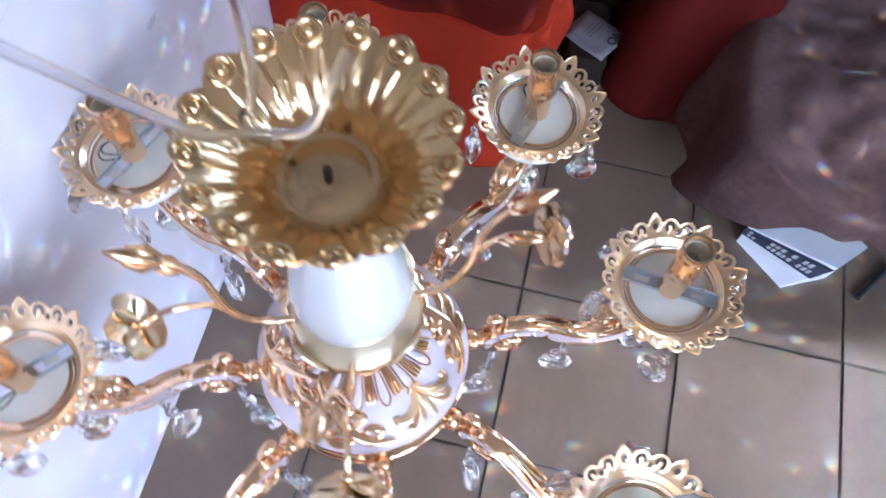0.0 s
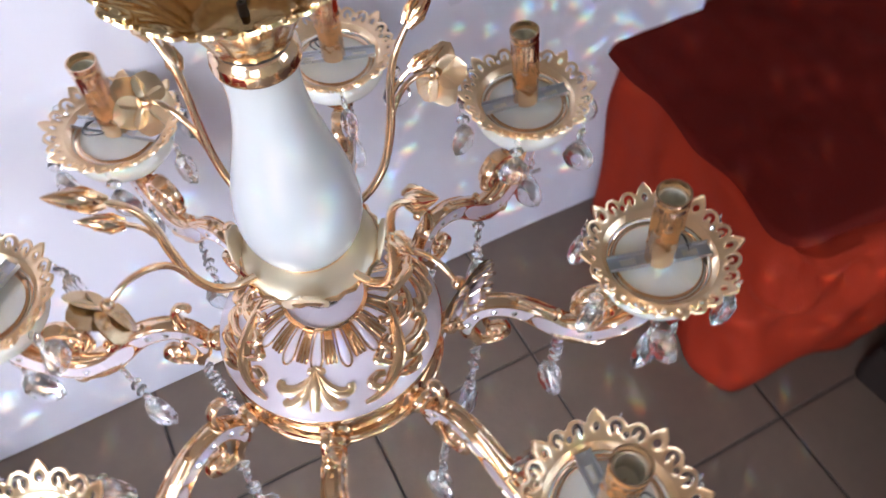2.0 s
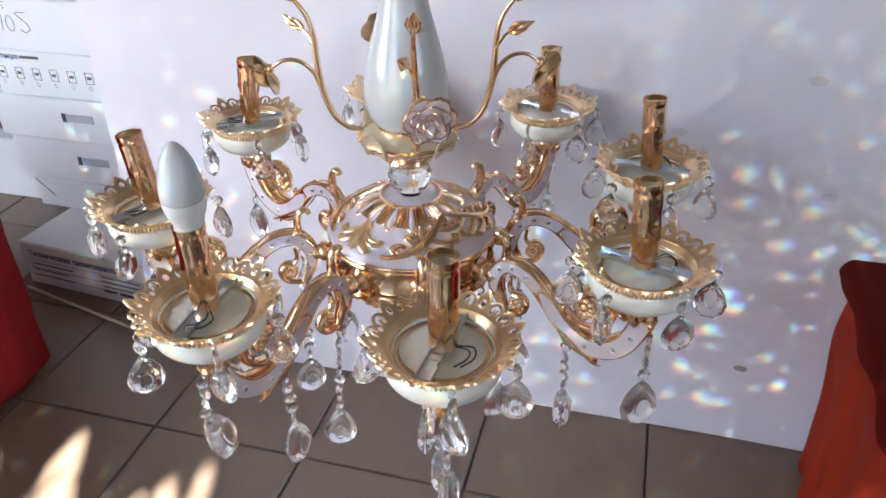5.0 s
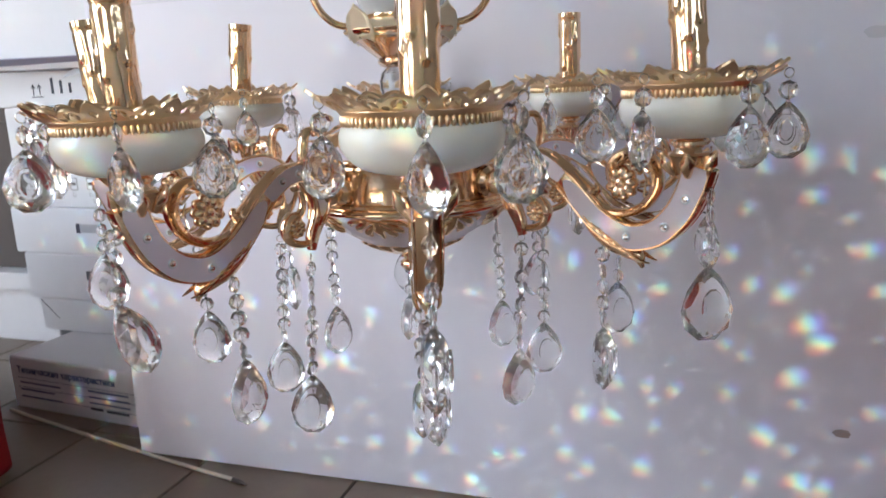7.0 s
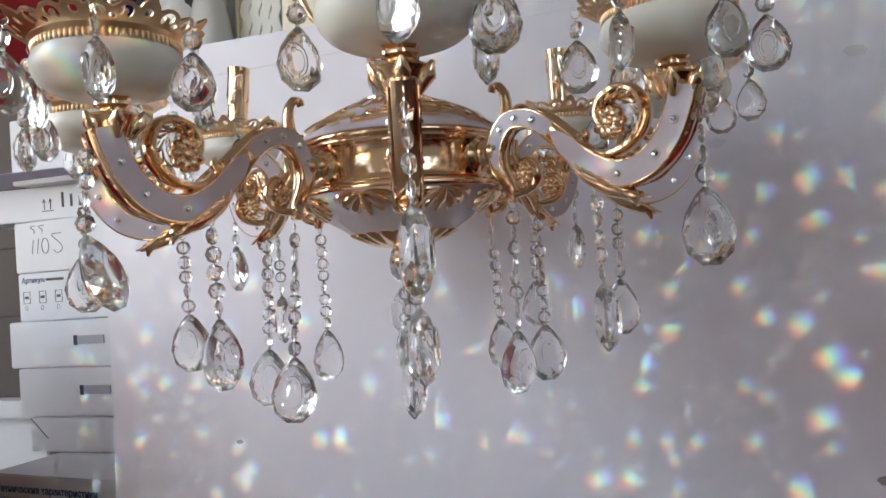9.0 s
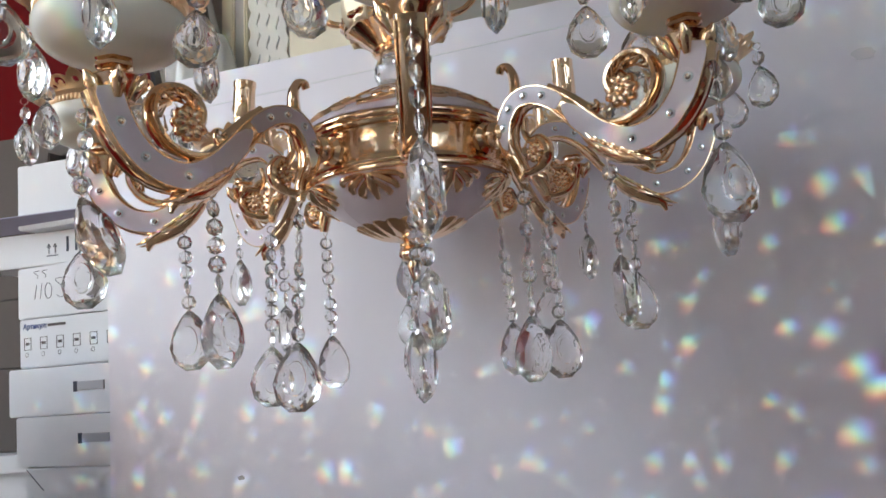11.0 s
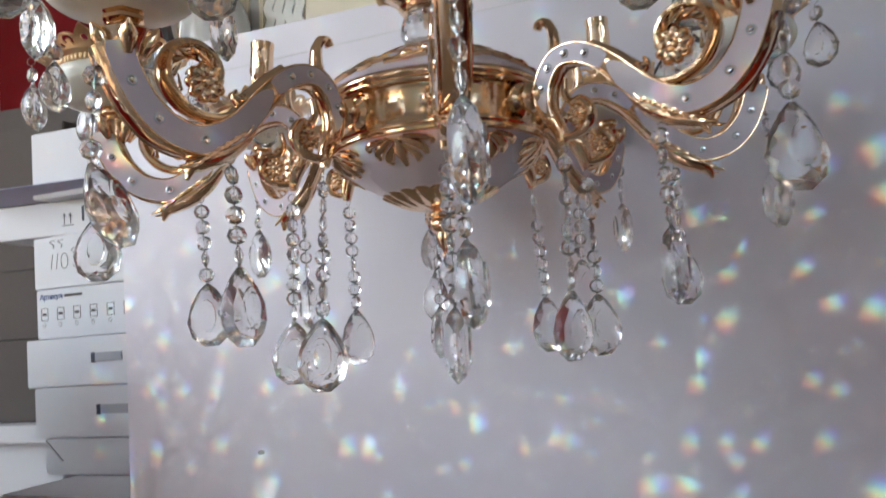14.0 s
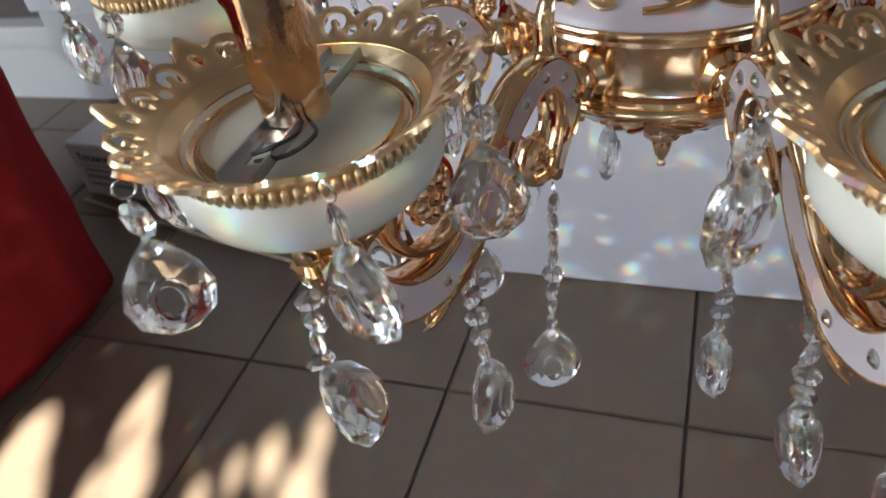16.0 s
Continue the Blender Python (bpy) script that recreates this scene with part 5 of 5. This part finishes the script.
ORANGE = material("orange_red_cloth", (0.27, 0.023, 0.009), 0.75, 0.0, 0.25, 320, 0.12, 0.5, 0.08)
CRIMSON = material("crimson_cloth", (0.066, 0.006, 0.005), 0.75, 0.0, 0.2, 320, 0.14, 0.5, 0.08)
SCARLET = material("scarlet_cloth", (0.25, 0.015, 0.015), 0.75, 0.0, 0.25, 320, 0.14, 0.5, 0.1)
WINE = material("wine_red_cloth", (0.096, 0.007, 0.004), 0.75, 0.0, 0.25, 320, 0.14, 0.5, 0.08)
under_box("low_table", (0.598, -0.059), -5, (0.342, 0.362), 0.385, "low box table hidden under red cloth", "table")
TUCKS = ((1.285, 0.035, 0.030, 0.018, -0.024), (1.285, 0.085, 0.040, 0.022, 0.018), (1.365, 0.070, 0.014, 0.030, -0.024), (1.42, 0.10, 0.035, 0.05, 0.014), (1.20, 0.16, 0.05, 0.06, 0.012), (1.33, 0.24, 0.05, 0.05, -0.014), (1.12, 0.28, 0.04, 0.10, -0.010))     # creases: way round, drop, half sizes, depth
drape("orange_tablecloth", (0.556, -0.095), -5, (0.42, 0.44), 0.402, lambda s: 0.409, ORANGE, "orange-red cloth hanging to the floor round a low table", 1.0, -0.03, 0.013, tucks=TUCKS)
drape("wine_red_cloth", (0.549, -0.066), -3.5, (0.45, 0.42), 0.420, lambda s: 0.013 + 0.006 * math.sin(s * 60) + 0.010 * max(0, math.sin(s * 23 + 1)) + 0.02 * math.exp(-((s - 0.51) / 0.02) ** 2), WINE, "dark wine-red cloth laid over an orange tablecloth", 4.0, 0.15, 0.010, 0.012)
under_box("low_stool", (-1.45, -0.75), 0, (0.56, 0.99), 0.45, "low box seat hidden under a red cloth", "seat")
drape("red_seat_cloth", (-1.45, -0.75), 0, (0.56, 0.99), 0.468, lambda s: 0.47, SCARLET, "dark red cloth hanging to the floor over a low seat", 9.0, 0.0, 0.012)
under_box("side_box", (0.81, -0.47), 0, (0.55, 0.17), 0.34, "cardboard box hidden under a red cloth", "box")
drape("red_side_cloth", (0.81, -0.47), 0, (0.55, 0.17), 0.36, lambda s: 0.36, CRIMSON, "dark red cloth draped over a box beside a brown cloth", 12.0, 0.14, 0.010)
under_box("covered_crate", (0.60, -1.12), 0, (0.55, 0.59), 0.265, "crate hidden under a brown plush cloth", "crate")
drape("brown_plush_cloth", (0.45, -1.15), 0, (0.75, 0.70), 0.29, lambda s: 0.265 - 0.20 * min(1, max(0, (s - 0.50) / 0.09)) + wave(s, 5.1, 0.015, 0.015), BROWN, "brown plush cloth with worn folds over a crate", 15.0, 0.10, 0.028, 0.055, 0.16)

# lamp box under the brown cloth, black bag with a paper, marker
NAVY = material("navy_print", (0.02, 0.025, 0.05), 0.5)
FOOT = ((0.0, 0.0), (0.114, 0.0), (0.148, 0.082), (0.148, 0.135), (0.0, 0.135))
LID = ((0.0, -0.012), (0.149, 0.060), (0.152, 0.120), (0.152, 0.135), (0.0, 0.135))


def carton_ring(t, out=0.0):
    """The walls of the box, shaped to fit the camera's view, at a height from 0 to 1."""
    row = [(a[0] + (b[0] - a[0]) * t, a[1] + (b[1] - a[1]) * t) for a, b in zip(FOOT, LID)]
    cx, cy = 0.074, 0.09
    return [(x + out * (1 if x > cx else -1), y + out * (1 if y > cy else -1), 0.078 * t) for x, y in row]


lb = thing("lamp_carton", Geo().grid([carton_ring(t) for t in (0.0, 0.5, 0.97, 1.0)], close_v=True, cap0=True, cap1=True), CARTON, "white lamp box with dark printed band, shaped to fit the view", "box", pose(0.525, -0.540, 0.0, 0, 0, -131), sharp=True)
part("dark_band", Geo().grid([carton_ring(0.52), carton_ring(0.52, 0.0012), carton_ring(0.93, 0.0012), carton_ring(0.93)], close_v=True), NAVY, lb, "dark navy printed band", sharp=True)
GREYINK = material("grey_print", (0.42, 0.42, 0.44), 0.6)
for i, w in ((1, 0.6), (2, 0.5), (5, 0.7), (6, 0.6), (7, 0.7), (8, 0.5), (9, 0.7), (11, 0.6), (12, 0.7), (13, 0.5)):
    for lo, hi in ((0.60, 0.70), (0.75, 0.86)):
        if w < 0.55 and lo > 0.7:
            continue
        quad = []
        for t in (lo, hi):
            p, q = Vector(carton_ring(t, 0.0024)[0]), Vector(carton_ring(t, 0.0024)[1])
            quad.append([p.lerp(q, (i + k * w) / 15) for k in (0, 1)])
        (a, b), (d, c) = quad
        part("printed_bar", Geo().grid([[a, b, c, d], [p + Vector((0, 0.0006, 0)) for p in (a, b, c, d)]], close_v=True, cap0=True, cap1=True), GREYINK, lb, sharp=True)
bag = Geo()
rows = []
for i in range(13):
    t = i / 12
    row = []
    for j in range(40):
        a = 2 * math.pi * j / 40
        w = 1 - 0.12 * t ** 2.5 + 0.08 * noise.noise(Vector((math.cos(a) * 2, math.sin(a) * 2, t * 3)))
        row.append((0.082 * w * math.copysign(abs(math.cos(a)) ** 0.35, math.cos(a)), 0.043 * w * math.copysign(abs(math.sin(a)) ** 0.35, math.sin(a)), 0.084 * t))
    rows.append(row)
bag.grid(rows, close_v=True, cap0=True, cap1=True)
UMBER = material("dark_brown_paper", (0.024, 0.016, 0.013), 0.9, 0.0, 0.3, 60, 0.25, 0.4, 0.1)
bb = thing("gift_bag", bag, UMBER, "dark brown paper bag standing beside the red cloths", "bag", pose(0.872, -0.187, 0.0, 0, 0, 6))
part("eyelet", Geo().tube([(-0.026 + 0.0045 * math.cos(2 * math.pi * k / 14), 0.029 + 0.0045 * math.sin(2 * math.pi * k / 14), 0.0856) for k in range(14)], 0.0016, 6, close=True), WIRE, bb, "small bright metal eyelet")
TAN = material("brown_paper", (0.060, 0.033, 0.018), 0.85, 0.0, 0.5, 60, 0.3, 0.4, 0.15)
rows = []
for i in range(15):
    t = i / 14
    row = []
    for j in range(48):
        a = 2 * math.pi * j / 48
        w = 1 + 0.08 * t + 0.14 * noise.noise(Vector((math.cos(a) * 2.2, math.sin(a) * 2.2, t * 2.5 + 7)))
        row.append((0.085 * w * math.copysign(abs(math.cos(a)) ** 0.5, math.cos(a)), 0.05 * w * math.copysign(abs(math.sin(a)) ** 0.5, math.sin(a)), 0.30 * t))
    rows.append(row)
tan = thing("paper_bag", Geo().grid(rows, close_v=True, cap0=True), TAN, "open crumpled brown paper bag behind a darker bag", "bag", pose(1.062, -0.186, 0.002, 0, 0, 6))
tan.modifiers.new("thickness", "SOLIDIFY").thickness = 0.001
PAPER = material("creased_paper", (0.25, 0.24, 0.26), 0.6, 0.0, 0.2, 60, 0.08, 0.4)
pp = Geo().grid([[(0.10 * i / 6 - 0.05, 0.085 * j / 6 - 0.04, 0.006 * noise.noise(Vector((i * 0.5, j * 0.5, 1)))) for j in range(7)] for i in range(7)])
pa = thing("paper_label", pp, PAPER, "creased grey-white paper label lying on a dark bag", "paper", pose(0.858, -0.200, 0.0915, 0, 3, 60))
pa.modifiers.new("thickness", "SOLIDIFY").thickness = 0.0006
lettering("NO", 0.026, INK, pa, pose(-0.028, -0.034, 0.0065, 0, 0, 90), 0.0008)
for i in range(3):
    part("printed_bar", Geo().box((0.0 + 0.008 * i, -0.025, 0.007), (0.0015 + 0.008 * i, 0.02, 0.0076)), KRAFT, pa, sharp=True)
thing("marker_pen", Geo().tube([(0.0, 0, 0.007), (0.07, 0, 0.007)], 0.007, 12).tube([(0.068, 0, 0.007), (0.10, 0, 0.007)], 0.0078, 12), BLACK, "black marker pen lying on the tiles", "pen", pose(0.462, -0.762, 0.0, 0, 0, -38))
STICK = material("pale_reed", (0.55, 0.50, 0.42), 0.5, 0.0, 0.1, 80, 0.15, 0.4)
straw = thing("thin_stick", Geo().tube(smooth([(-1.118, 0.449, 0.004), (-0.863, 0.389, 0.004), (-0.705, 0.354, 0.0045), (-0.553, 0.322, 0.004), (-0.470, 0.306, 0.004)], 8), 0.0034, 8, up=(0, 0, 1)), STICK, "thin pale straw stick lying on the floor before the board", "stick")
part("stick_tip", Geo().tube([(-0.4700, 0.3060, 0.004), (-0.4500, 0.3008, 0.004), (-0.4360, 0.2950, 0.004)], [0.0036, 0.0036, 0.0012], 8, up=(0, 0, 1)), DARK, straw, "dark frayed tip")

# smudges and folds of the board
SMUDGE = material("brown_smudge", (0.30, 0.26, 0.25), 0.6, 0.0, 0.0, 60, 0.2, 0.4)
FAINT = material("faint_smudge", (0.60, 0.59, 0.64), 0.5, 0.0, 0.0, 60, 0.06, 0.4)
for x, z, r, mat in ((0.464, 0.173, 0.011, SMUDGE), (-0.44, 0.215, 0.006, SMUDGE), (0.463, 0.69, 0.013, FAINT), (0.30, 0.60, 0.010, FAINT), (0.52, 0.52, 0.012, FAINT)):
    pts = []
    for k in range(14):
        a = 2 * math.pi * k / 14
        q = r * (0.8 + 0.35 * noise.noise(Vector((math.cos(a) * 2, math.sin(a) * 2, x * 9))))
        px, pz = x + 1.3 * q * math.cos(a), z + 0.7 * q * math.sin(a)
        pts.append(board_point(px, pz, 0.0005 + 0.004 * noise.noise(Vector((px * 3, pz * 3, 0.3)))))
    back = [(p[0], p[1] + 0.002, p[2]) for p in pts]
    part("smudge", Geo().grid([pts, back], close_v=True, cap0=True, cap1=True), mat, white_board, "small faint smudge", sharp=True)
# the board's white made darker, for the shade along its crease
FOLD = material("board_fold_shade", (0.66, 0.65, 0.69), 0.5, 0.0, 0.0, 60, 0.04, 0.4)
part("fold_line", Geo().tube([board_point(x, 0.790 + 0.012 * (x + 0.6), -0.0012 + 0.004 * noise.noise(Vector((x * 3, 3 * (0.790 + 0.012 * (x + 0.6)), 0.3)))) for x in np.linspace(-0.62, 0.55, 30).tolist()], 0.0020, 6), FOLD, white_board, "faint fold along the upper edge, drawn as a darker line")

# floor tiles
tile_mesh = Geo().box((0.0022, 0.0022, -0.012), (0.2963, 0.2858, 0), 0.0012).mesh("tile", TILE)
for i in range(-8, 7):
    for j in range(-12, 7):
        x, y = 0.333 + 0.2985 * i, 0.122 + 0.288 * j
        if -2.36 < x < 2.3 and -3.3 < y < 1.5:
            part("tile", tile_mesh, None, floor, m=pose(x, y, 0))
